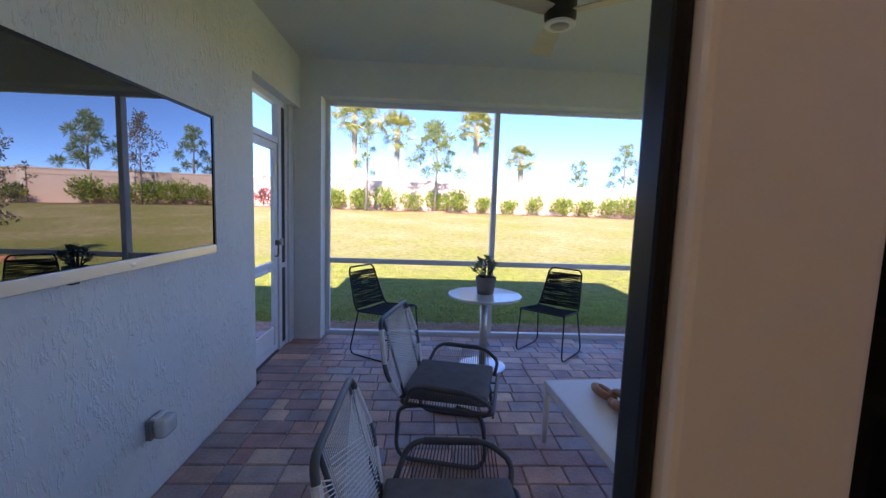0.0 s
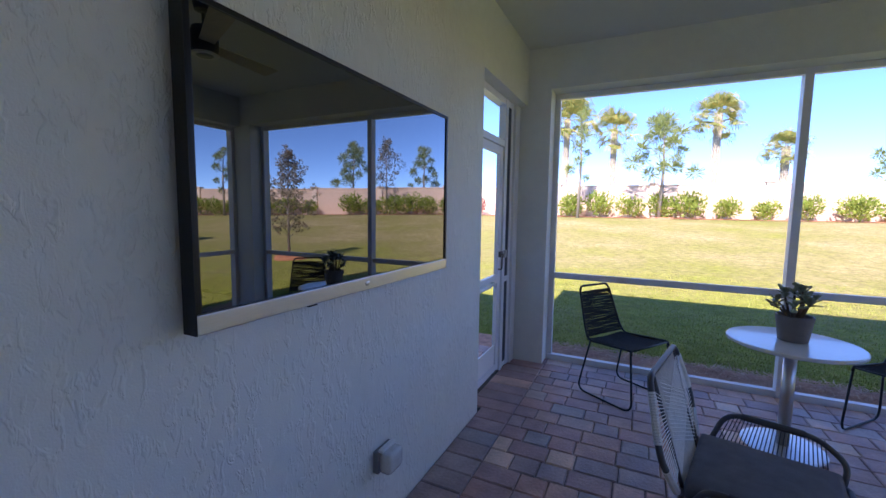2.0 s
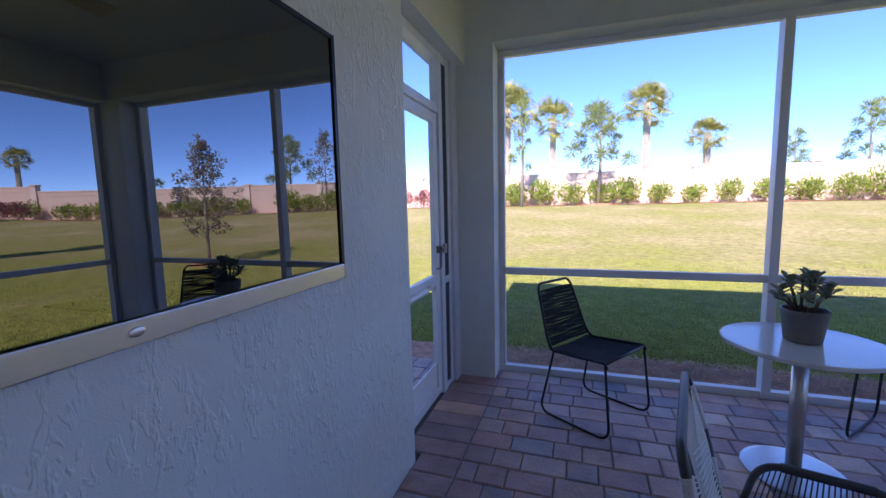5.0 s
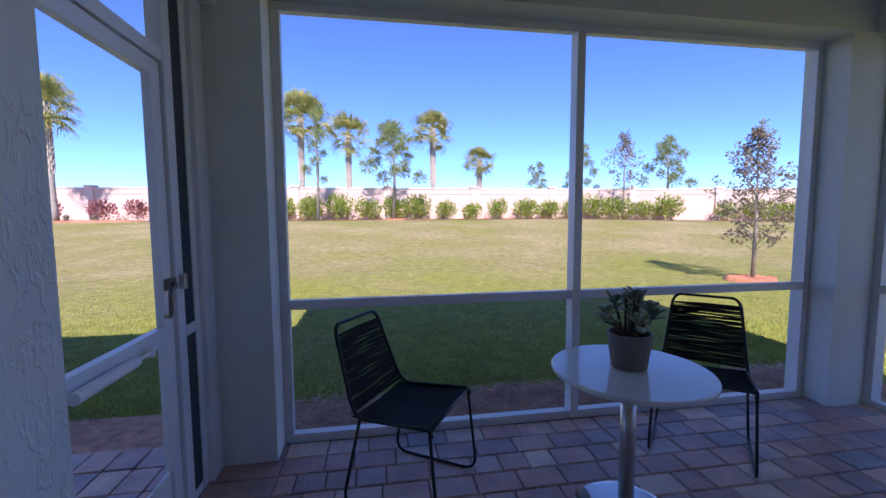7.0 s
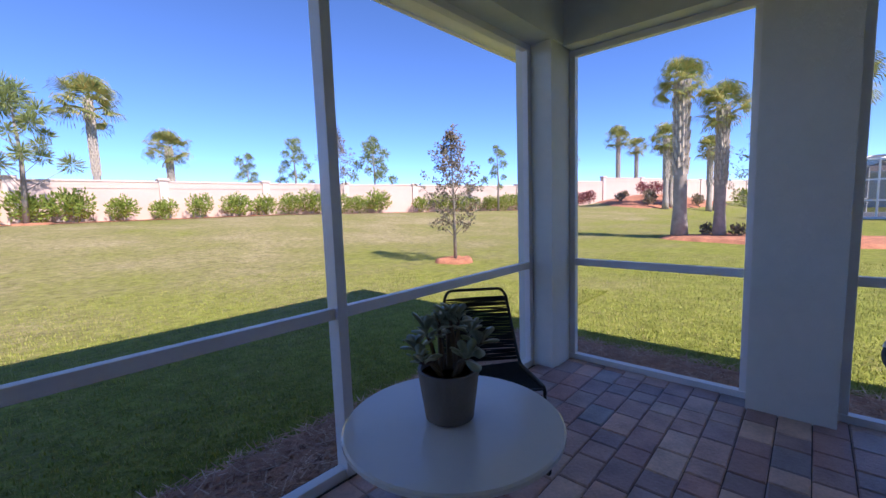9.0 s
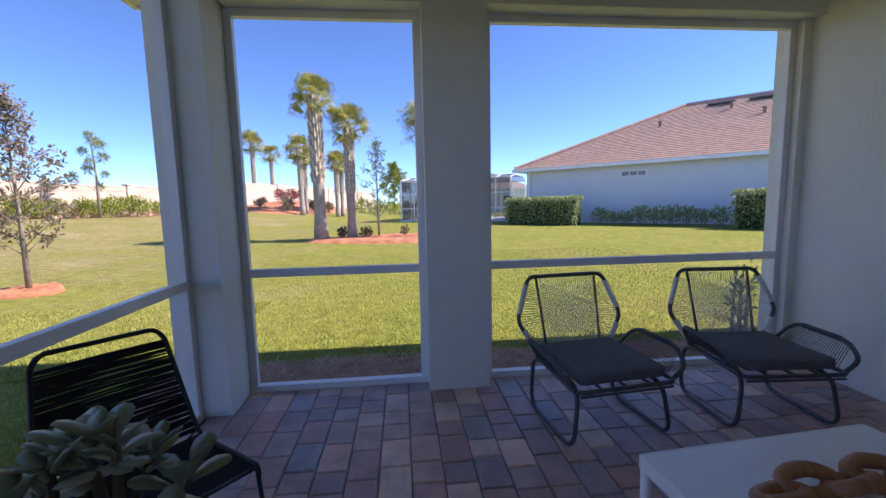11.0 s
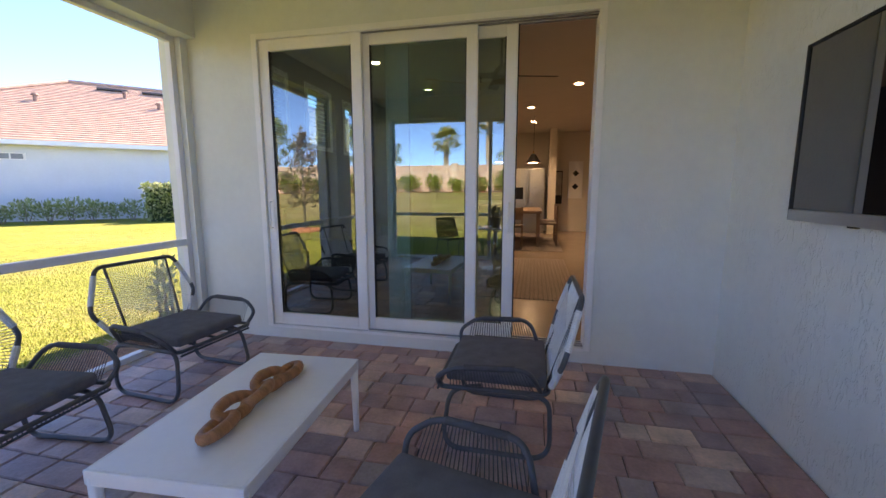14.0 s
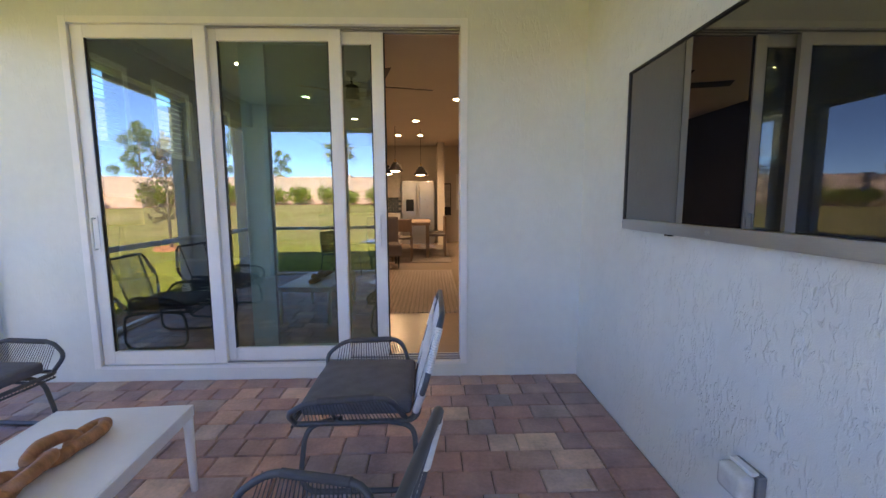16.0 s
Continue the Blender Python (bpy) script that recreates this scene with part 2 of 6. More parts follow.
structure("wall_tv", boxed(-0.25, 0, -0.2, 2.905, -0.1, ZC), M_TVWALL, "grey trowelled stucco wall that carries the television", "wall")
structure("wall_door_header", boxed(-0.25, 0, 2.905, 4.07, 2.445, ZC), M_TVWALL, "grey stucco header above the screen door", "wall")
structure("wall_house_west", boxed(0.0, SX0, -0.2, 0, -0.1, ZC + 0.1), M_WALL, "grey stucco house wall between sliding door and television wall", "wall")
structure("wall_house_east", boxed(SX1, X_OUT, -0.2, 0, -0.1, ZC + 0.1), M_WALL, "grey stucco house wall between sliding door and screens", "wall")
structure("wall_house_header", boxed(SX0, SX1, -0.2, 0, SZ1, ZC + 0.1), M_WALL, "grey stucco header above the sliding door", "wall")
structure("wall_house_curb", boxed(SX0, SX1, -0.2, 0, -0.1, SZ0 - 0.005), M_WALL, "grey stucco curb under the sliding door", "wall")
structure("column_front_left", boxed(-0.25, 0.215, D_IN, Y_OUT, -0.1, ZF), M_WALL, "grey stucco corner column beside the screen door", "column")
structure("column_corner", boxed(3.945, X_OUT, 4.09, Y_OUT, -0.1, ZF), M_WALL, "grey stucco corner column between the two screen walls", "column")
structure("column_side", boxed(W_IN, X_OUT, 2.41, 2.835, -0.1, ZB), M_WALL, "broad grey stucco column between two screen openings", "column")
structure("column_stub", boxed(4.2, X_OUT, 0.0, 0.07, -0.1, ZB), M_WALL, "grey stucco return beside the house wall", "column")
structure("beam_front", boxed(-0.25, X_OUT, D_IN, Y_OUT, ZF, ZC), M_WALL, "grey stucco beam over the front screens", "beam")
structure("beam_side", boxed(W_IN, X_OUT, 0, D_IN, ZB, ZC), M_WALL, "grey stucco beam over the side screens", "beam")
structure("ceiling", boxed(-0.25, X_OUT, 0, Y_OUT, ZC, ZC + 0.08), M_CEIL, "plain grey painted patio ceiling", "ceiling")
structure("floor", boxed(-0.25, X_OUT, 0, Y_OUT, -0.16, -0.012), M_JOINT, "dark sand bed under mixed red and charcoal pavers", "floor")


def screen_frame(name, label, axis, at, a0, a1, posts, rail_z=0.845, top=ZB, w=0.05):
    """An aluminium screen frame: sill, head, uprights and a chair rail. axis 'x': along x at y = at."""
    t = tagged(new(name), label, "screen frame", "screen frames", "structure")

    def bar(nm, p0, p1, z0, z1, d=0.05):
        b = boxed(p0, p1, at - d / 2, at + d / 2, z0, z1, bevel=0.004) if axis == "x" else boxed(at - d / 2, at + d / 2, p0, p1, z0, z1, bevel=0.004)
        part(nm, b, M_ALU, t)

    bar("sill", a0, a1, -0.012, 0.045, 0.06)
    bar("head", a0, a1, top - 0.05, top - 0.001, 0.052)
    edges = [a0] + list(posts) + [a1]
    for k, p in enumerate(posts):
        bar("post", p - 0.028, p + 0.028, 0.0, top - 0.05, 0.09)
    bar("jamb", a0, a0 + w, 0.045, top - 0.05)
    bar("jamb", a1 - w, a1, 0.045, top - 0.05)
    for p, q in zip(edges, edges[1:]):
        lo = p + (w if p == a0 else 0.028)
        hi = q - (w if q == a1 else 0.028)
        bar("chair_rail", lo, hi, rail_z - 0.028, rail_z + 0.028, 0.046)
    return t


screen_frame("screen_frame_front", "white aluminium screen frame with a chair rail facing the lawn", "x", 4.29, 0.215, 3.945, [2.09], top=ZF)
screen_frame("screen_frame_side", "white aluminium screen frame between corner and broad column", "y", 4.28, 2.835, 4.09, [])
screen_frame("screen_frame_rear", "white aluminium screen frame beside the house wall", "y", 4.28, 0.07, 2.41, [])

# eaves over the lawn
bm = bmesh.new()
box(bm, -0.5, 5.15, Y_OUT, 5.1, 2.95, 2.99)
box(bm, X_OUT, 5.15, -0.6, Y_OUT, 2.95, 2.99)
structure("soffit", bm, M_ALU_WARM, "cream vented soffit under the eaves", "soffit")
bm = bmesh.new()
box(bm, -0.53, 5.18, 5.1, 5.13, 2.93, 3.1)
box(bm, 5.15, 5.18, -0.6, 5.1, 2.93, 3.1)
structure("fascia", bm, M_ALU_WARM, "cream fascia along the eaves", "fascia")
structure("roof_slab", boxed(-0.5, 5.15, -0.6, 5.1, 3.04, 3.08), M_CEIL, "flat closing deck above the patio", "roof")

# ---------------- sliding door ----------------
door = tagged(new("sliding_door"), "white three-panel sliding glass door, one panel slid open", "sliding door", kind="structure")
bm = bmesh.new()
box(bm, SX0, SX0 + 0.048, -0.17, 0.012, SZ0, SZ1, 0.003)
box(bm, SX1 - 0.048, SX1, -0.17, 0.012, SZ0, SZ1, 0.003)
box(bm, SX0 + 0.048, SX1 - 0.048, -0.17, 0.012, SZ1 - 0.045, SZ1, 0.003)
box(bm, SX0 + 0.048, SX1 - 0.048, -0.17, 0.012, SZ0 - 0.005, SZ0 + 0.02, 0.003)
part("door_frame", bm, M_ALU_WARM, door)
for ty in (-0.125, -0.075, -0.03):
    part("track", boxed(SX0 + 0.048, SX1 - 0.048, ty - 0.004, ty + 0.004, SZ0 + 0.02, SZ0 + 0.032), M_TRACK, door)
    part("head_groove", boxed(SX0 + 0.048, SX1 - 0.048, ty - 0.006, ty + 0.006, SZ1 - 0.055, SZ1 - 0.045), M_TRACK, door)


def slider_panel(x0, x1, y, stile, handle=None):
    p = part("door_panel", bmesh.new(), M_ALU_WARM, door)
    bmp = bmesh.new()
    z0, z1 = SZ0 + 0.024, SZ1 - 0.047
    d = 0.02
    box(bmp, x0, x0 + stile, y - d, y + d, z0, z1, 0.004)
    box(bmp, x1 - stile, x1, y - d, y + d, z0, z1, 0.004)
    box(bmp, x0 + stile, x1 - stile, y - d, y + d, z0, z0 + 0.10, 0.004)
    box(bmp, x0 + stile, x1 - stile, y - d, y + d, z1 - 0.085, z1, 0.004)
    bmp.to_mesh(p.data)
    bmp.free()
    gl = part("glass", boxed(x0 + stile - 0.005, x1 - stile + 0.005, y - 0.003, y + 0.003, z0 + 0.095, z1 - 0.08), M_GLASS, p)
    gl.visible_shadow = False
    seal = bmesh.new()
    box(seal, x0 + stile, x0 + stile + 0.008, y + 0.004, y + d - 0.004, z0 + 0.10, z1 - 0.085)
    box(seal, x1 - stile - 0.008, x1 - stile, y + 0.004, y + d - 0.004, z0 + 0.10, z1 - 0.085)
    part("seal", seal, M_BLACK, p)
    if handle:
        h = bmesh.new()
        tube(h, rounded([(handle, y + d, 0.98), (handle, y + d + 0.04, 0.98), (handle, y + d + 0.04, 1.2), (handle, y + d, 1.2)], 0.012), 0.008, 8)
        box(h, handle - 0.02, handle + 0.02, y + d, y + d + 0.006, 0.96, 1.22, 0.002)
        part("handle", h, M_ALU_WARM, p, smooth=False)


slider_panel(2.625, 3.52, -0.03, 0.085, 3.475)
slider_panel(1.72, 2.66, -0.075, 0.085)
slider_panel(1.43, 2.36, -0.125, 0.085, 1.472)
part("weather_strip", boxed(1.421, 1.4295, -0.136, -0.114, SZ0 + 0.03, SZ1 - 0.05, bevel=0.003), M_BLACK, door)

# ---------------- room behind the sliding door ----------------
M_NAVY = mat("dark_blue_grey_wall_paint", (0.026, 0.036, 0.060), 0.7, var=0.06, scale=2)
M_CREAM = mat("warm_white_wall_paint", (0.72, 0.66, 0.58), 0.75, var=0.04, scale=2)
M_INCEIL = mat("white_ceiling_paint", (0.68, 0.64, 0.58), 0.8, var=0.03, scale=2)
M_FLOORTILE = mat("beige_floor_tile", (0.37, 0.28, 0.215), 0.22, var=0.08, scale=2.5, bump=0.03)
M_LAMP = emitter("warm_lamp_glow", (1.0, 0.72, 0.42), 12.0)
M_BRONZE = mat("black_bronze_metal", (0.012, 0.011, 0.011), 0.4, var=0.2)
IX0, IX1, IY = -2.2, 4.3, -10.2
ZI = 2.95
structure("room_floor", boxed(IX0, IX1, IY, -0.2, 0.02, 0.095), M_FLOORTILE, "beige tiled floor of the great room", "floor")
structure("room_ceiling", boxed(IX0 - 0.2, IX1 + 0.2, IY - 0.2, -0.2, ZI, ZI + 0.1), M_INCEIL, "white ceiling of the great room", "ceiling")
bm = bmesh.new()
WINS = [(-1.55, -0.95), (-2.65, -2.05), (-3.75, -3.15)]
WZ0, WZ1 = 1.92, 2.66
ys = [-0.2] + [v for w in WINS for v in (w[1], w[0])] + [IY]
for k in range(0, len(ys), 2):
    box(bm, IX1, IX1 + 0.2, ys[k + 1], ys[k], -0.1, ZI)
for y0, y1 in WINS:
    box(bm, IX1, IX1 + 0.2, y0, y1, -0.1, WZ0)
    box(bm, IX1, IX1 + 0.2, y0, y1, WZ1, ZI)
structure("wall_accent", bm, M_NAVY, "dark blue-grey accent wall with small high windows", "wall")
for k, (y0, y1) in enumerate(WINS):
    wdw = tagged(new("window_%d" % (k + 1)), "small high window with white trim and slatted blind", "window", "high windows", "structure")
    bm = bmesh.new()
    for a in ((y0 - 0.06, y0, WZ0 - 0.06, WZ1 + 0.06), (y1, y1 + 0.06, WZ0 - 0.06, WZ1 + 0.06), (y0, y1, WZ0 - 0.06, WZ0), (y0, y1, WZ1, WZ1 + 0.06)):
        box(bm, IX1 - 0.015, IX1 - 0.001, *a)
    part("window_frame", bm, M_ALU_WARM, wdw)
    for j in range(12):
        z = WZ0 + 0.03 + j * 0.06
        sl = bmesh.new()
        bmesh.ops.create_cube(sl, size=1, matrix=pose(IX1 + 0.06, (y0 + y1) / 2, z, 0, 4, 0) @ Matrix.Diagonal((0.022, y1 - y0 - 0.02, 0.002, 1)))
        part("slat", sl, M_ALU_WARM, wdw)
structure("room_wall_west", boxed(IX0 - 0.2, IX0, IY, -0.2, -0.1, ZI), M_CREAM, "warm white wall of the great room", "wall")
structure("room_wall_back", boxed(IX0 - 0.2, IX1 + 0.2, IY - 0.2, IY, -0.1, ZI), M_CREAM, "warm white back wall of the kitchen", "wall")
structure("house_roof", boxed(-8.0, 5.15, -12, -0.6, 3.10, 3.2), M_CEIL, "flat closing deck above the house", "roof")
bm = bmesh.new()
box(bm, -7.5, -0.25, -0.2, 2.85, -0.1, 3.0)
box(bm, -7.5, -2.6, -10.4, -0.2, -0.1, 3.0)
box(bm, -2.6, 0.0, -0.21, -0.2, -0.1, 3.0)
structure("house_wing", bm, M_WALL, "grey stucco wing of the house beyond the television wall", "wall")
structure("wing_roof", boxed(-8.0, -0.5, -0.6, 4.0, 2.9, 3.05), M_CEIL, "roof deck of the house wing", "roof")

# ---------------- ground ----------------
WALL_LINE = [(-62, 36), (-40, 35), (-19, 34.2), (-5, 33), (8.3, 33), (14.8, 33), (21.2, 32), (27.4, 30.1), (33.4, 28.2), (39.1, 26.3), (52, 22), (66, 17.4), (92, 9)]


def wall_y(x):
    for (x0, y0), (x1, y1) in zip(WALL_LINE, WALL_LINE[1:]):
        if x <= x1 or (x1, y1) == WALL_LINE[-1]:
            return y0 + (y1 - y0) * (x - x0) / (x1 - x0)


def ground_z(x, y):
    """Flat round the house, rising to a berm along the far wall."""
    d = (wall_y(x) - y) * 0.96
    t = min(1.0, max(0.0, (22.0 - d) / 19.0))
    top = 1.2 if x < 15 else max(0.75, 1.2 - (x - 15) * 0.02)
    near = max(0.0, min(1.0, (y - 5.0) / 6.0))
    mound = 1.25 * math.exp(-((x - 50.0) / 10.0) ** 2 - ((y - 16.0) / 5.0) ** 2)
    return -0.1 + top * t * t * (3 - 2 * t) * near + mound


def lawn_material():
    m = mat("lawn", (0.10, 0.14, 0.03), 0.9, var=0.3, scale=0.5, spec=0.2)
    n, l = m.node_tree.nodes, m.node_tree.links
    geo = n.new("ShaderNodeNewGeometry")
    a = n.new("ShaderNodeTexNoise")
    a.inputs["Scale"].default_value = 0.28
    a.inputs["Detail"].default_value = 7
    a.inputs["Roughness"].default_value = 0.65
    l.new(geo.outputs["Position"], a.inputs["Vector"])
    c = n.new("ShaderNodeTexNoise")
    c.inputs["Scale"].default_value = 14
    c.inputs["Detail"].default_value = 6
    c.inputs["Roughness"].default_value = 0.75
    l.new(geo.outputs["Position"], c.inputs["Vector"])
    s = n.new("ShaderNodeMath")
    s.operation = "MULTIPLY_ADD"
    l.new(c.outputs["Fac"], s.inputs[0])
    s.inputs[1].default_value = 0.9
    l.new(a.outputs["Fac"], s.inputs[2])
    # drier towards the berm
    sep = n.new("ShaderNodeSeparateXYZ")
    l.new(geo.outputs["Position"], sep.inputs[0])
    dry = n.new("ShaderNodeMapRange")
    dry.inputs["From Min"].default_value, dry.inputs["From Max"].default_value = 3.0, 15.0
    dry.inputs["To Min"].default_value, dry.inputs["To Max"].default_value = -0.16, 0.12
    l.new(sep.outputs["Y"], dry.inputs["Value"])
    sm = n.new("ShaderNodeMath")
    sm.operation = "ADD"
    l.new(s.outputs[0], sm.inputs[0])
    l.new(dry.outputs[0], sm.inputs[1])
    sc = n.new("ShaderNodeMapRange")
    sc.inputs["From Min"].default_value, sc.inputs["From Max"].default_value = 0.55, 1.35
    l.new(sm.outputs[0], sc.inputs["Value"])
    r = n.new("ShaderNodeValToRGB")
    e = r.color_ramp.elements
    e[0].position, e[0].color = 0.0, (0.20, 0.235, 0.03, 1)
    e[1].position, e[1].color = 1.0, (0.48, 0.385, 0.22, 1)
    e.new(0.36).color = (0.255, 0.265, 0.05, 1)
    e.new(0.60).color = (0.275, 0.25, 0.085, 1)
    e.new(0.80).color = (0.365, 0.305, 0.145, 1)
    l.new(sc.outputs[0], r.inputs[0])
    fine = n.new("ShaderNodeTexNoise")
    fine.inputs["Scale"].default_value = 5.5
    fine.inputs["Detail"].default_value = 9
    fine.inputs["Roughness"].default_value = 0.85
    l.new(geo.outputs["Position"], fine.inputs["Vector"])
    fr2 = n.new("ShaderNodeMapRange")
    fr2.inputs["From Min"].default_value, fr2.inputs["From Max"].default_value = 0.36, 0.64
    fr2.inputs["To Min"].default_value, fr2.inputs["To Max"].default_value = 0.55, 1.4
    l.new(fine.outputs["Fac"], fr2.inputs["Value"])
    mul = n.new("ShaderNodeMix")
    mul.data_type, mul.blend_type = "RGBA", "MULTIPLY"
    mul.inputs["Factor"].default_value = 1.0
    l.new(r.outputs[0], mul.inputs["A"])
    l.new(fr2.outputs[0], mul.inputs["B"])
    l.new(mul.outputs["Result"], n["Principled BSDF"].inputs["Base Color"])
    bp = n.new("ShaderNodeBump")
    bp.inputs["Strength"].default_value = 0.9
    bp.inputs["Distance"].default_value = 0.05
    c2 = n.new("ShaderNodeTexNoise")
    c2.inputs["Scale"].default_value = 30
    c2.inputs["Detail"].default_value = 5
    l.new(geo.outputs["Position"], c2.inputs["Vector"])
    l.new(c2.outputs["Fac"], bp.inputs["Height"])
    l.new(bp.outputs[0], n["Principled BSDF"].inputs["Normal"])
    return m


M_LAWN = lawn_material()
xs = [-900, -300, -120] + [-70 + 1.5 * k for k in range(120)] + [120, 300, 900]
yy = [-900, -300, -100, -50, -30] + [-20 + 1.5 * k for k in range(42)] + [60, 120, 300, 900]
verts = [(x, y, ground_z(max(-62, min(92, x)), min(y, wall_y(max(-62, min(92, x))))) ) for y in yy for x in xs]
nx = len(xs)
faces = [(j * nx + i, j * nx + i + 1, (j + 1) * nx + i + 1, (j + 1) * nx + i) for j in range(len(yy) - 1) for i in range(nx - 1)]
tagged(raw("ground", verts, faces, M_LAWN, smooth=True), "sunlit green lawn with straw-coloured dry patches, rising to a berm", "lawn", kind="structure")

# mulch strip along the screens
bm = bmesh.new()
box(bm, -3.2, 5.0, Y_OUT, 4.95, -0.16, -0.075)
box(bm, X_OUT, 4.95, -0.5, Y_OUT, -0.16, -0.075)
box(bm, -3.2, -1.1, 2.85, Y_OUT, -0.16, -0.075)
structure("mulch_bed", bm, M_MULCH_BASE, "brown pine-straw mulch bed round the patio", "mulch")

# ---------------- boundary wall ----------------
M_BWALL = mat("cream_pink_masonry_paint", (0.60, 0.455, 0.375), 0.85, var=0.06, scale=0.7, bump=0.15, bump_scale=20)
M_BCAP = mat("cream_coping", (0.66, 0.53, 0.45), 0.8, var=0.05, scale=1)
bwall = tagged(new("boundary_wall"), "long cream masonry boundary wall with capped piers", "boundary wall", kind="structure")
line = []
for (x0, y0), (x1, y1) in zip(WALL_LINE, WALL_LINE[1:]):
    n = max(1, round(math.hypot(x1 - x0, y1 - y0) / 6.6))
    line += [(x0 + (x1 - x0) * k / n, y0 + (y1 - y0) * k / n) for k in range(n)]
line.append(WALL_LINE[-1])
for k, ((x0, y0), (x1, y1)) in enumerate(zip(line, line[1:])):
    length, ang = math.hypot(x1 - x0, y1 - y0), math.atan2(y1 - y0, x1 - x0)
    zg = ground_z(x0, wall_y(x0) - 1.5) - 0.3
    m = Matrix.Translation((x0, y0, 0)) @ Matrix.Rotation(ang, 4, "Z")
    ztop = 3.42 if x0 < 16 else 3.42 - (x0 - 16) * 0.012
    ztop += min(1.15, max(0.0, (x0 - 38) * 0.08))
    bm = bmesh.new()
    box(bm, 0.2, length - 0.2, -0.09, 0.09, zg, ztop - 0.38)
    box(bm, 0.2, length - 0.2, -0.12, 0.12, ztop - 0.38, ztop)
    bm.transform(m)
    panel = part("wall_panel", bm, M_BWALL, bwall)
    bm = boxed(0.2, length - 0.2, -0.16, 0.16, ztop, ztop + 0.09)
    bm.transform(m)
    part("coping", bm, M_BCAP, panel)
    bm = bmesh.new()
    box(bm, -0.24, 0.24, -0.24, 0.24, zg, ztop + 0.12)
    box(bm, -0.31, 0.31, -0.31, 0.31, ztop + 0.12, ztop + 0.24)
    bm.transform(m)
    part("pier", bm, M_BCAP, bwall)

# ---------------- neighbour's house ----------------
M_NWALL = mat("white_stucco", (0.72, 0.74, 0.76), 0.85, var=0.04, scale=1, bump=0.15, bump_scale=30)
M_ROOFT = mat("tan_pink_roof_tile", (0.50, 0.33, 0.25), 0.8, var=0.22, scale=3.2, bump=0.4, bump_scale=6)
HM = Matrix.Translation((28.9, -5.6, -0.1)) @ Matrix.Rotation(radians(224.2), 4, "Z")
house = thing("neighbour_house", "single-storey white house with a hipped tan tile roof", "house", at=HM)
HL, HD, HE = 30.0, 16.0, 3.55      # local x along the facade, y away from the patio, eave height
part("wall", boxed(0, HL, 0, HD, 0, HE), M_NWALL, house)
bm = bmesh.new()
pitch, over = 0.49, 0.6
half = HD / 2 + over
courses = 34
for k in range(courses):
    s0, s1 = half * k / courses, half * (k + 1.06) / courses
    z0, z1 = HE + s0 * pitch + 0.05, HE + s1 * pitch
    for sgn in (0, 1):
        y0, y1 = -over + s0, -over + s1
        if sgn:
            y0, y1 = HD + over - s0, HD + over - s1
        v = [bm.verts.new(p) for p in ((-over + s0, y0, z0), (HL + over - s0, y0, z0), (HL + over - s1, y1, z1), (-over + s1, y1, z1), (-over + s0, y0, z0 - 0.06), (HL + over - s0, y0, z0 - 0.06))]
        bm.faces.new((v[0], v[1], v[2], v[3]))
        bm.faces.new((v[4], v[5], v[1], v[0]))
        x0, x1 = (-over + s0, -over + s1) if not sgn else (HL + over - s0, HL + over - s1)
        ya, yb, yc, yd = -over + s0, HD + over - s0, HD + over - s1, -over + s1
        v = [bm.verts.new(p) for p in ((x0, ya, z0), (x0, yb, z0), (x1, yc, z1), (x1, yd, z1), (x0, ya, z0 - 0.06), (x0, yb, z0 - 0.06))]
        bm.faces.new((v[0], v[1], v[2], v[3]))
        bm.faces.new((v[4], v[5], v[1], v[0]))
hip = bmesh.new()
hv = [hip.verts.new(p) for p in ((-over, -over, HE - 0.01), (HL + over, -over, HE - 0.01), (HL + over, HD + over, HE - 0.01), (-over, HD + over, HE - 0.01), (-over + half, HD / 2, HE + half * pitch - 0.05), (HL + over - half, HD / 2, HE + half * pitch - 0.05))]
for q in ((0, 1, 5, 4), (1, 2, 5), (2, 3, 4, 5), (3, 0, 4), (3, 2, 1, 0)):
    hip.faces.new([hv[i] for i in q])
roof = part("roof", hip, M_ROOFT, house, "hipped tan tile roof")
tagged(part("tile_course", bm, M_ROOFT, roof), kind="stuff")
bm = bmesh.new()
for s in ((-over, -over), (-over, HD + over), (HL + over, -over), (HL + over, HD + over)):
    cx = s[0] + half if s[0] < 0 else s[0] - half
    tube(bm, [(s[0], s[1], HE + 0.06), (cx, HD / 2, HE + half * pitch + 0.06)], 0.13, 6)
tube(bm, [(-over + half, HD / 2, HE + half * pitch + 0.06), (HL + over - half, HD / 2, HE + half * pitch + 0.06)], 0.13, 6)
part("ridge_tiles", bm, M_ROOFT, roof)
for vx, s in ((9.4, 7.8), (11.6, 7.8), (13.9, 7.8)):
    z = HE + s * pitch
    part("roof_vent", boxed(vx, vx + 1.5, -over + s - 0.25, -over + s + 0.25, z + 0.02, z + 0.13, bevel=0.03), mat("dark_vent_metal", (0.09, 0.085, 0.085), 0.6), roof)
for vx, s in ((7.2, 5.0), (10.8, 6.7), (12.5, 5.2), (13.3, 5.2)):
    bm = bmesh.new()
    cyl(bm, (vx, -over + s, HE + s * pitch - 0.1), 0.09, 0.09, 0.42, 10)
    cyl(bm, (vx, -over + s, HE + s * pitch + 0.29), 0.17, 0.12, 0.1, 10)
    part("vent_pipe", bm, mat("tan_pipe", (0.25, 0.17, 0.14), 0.7), roof)
bm = bmesh.new()
box(bm, -over - 0.08, HL + over + 0.08, -over - 0.12, -over, HE - 0.2, HE)
box(bm, -over - 0.12, -over, -over - 0.12, HD + over, HE - 0.2, HE)
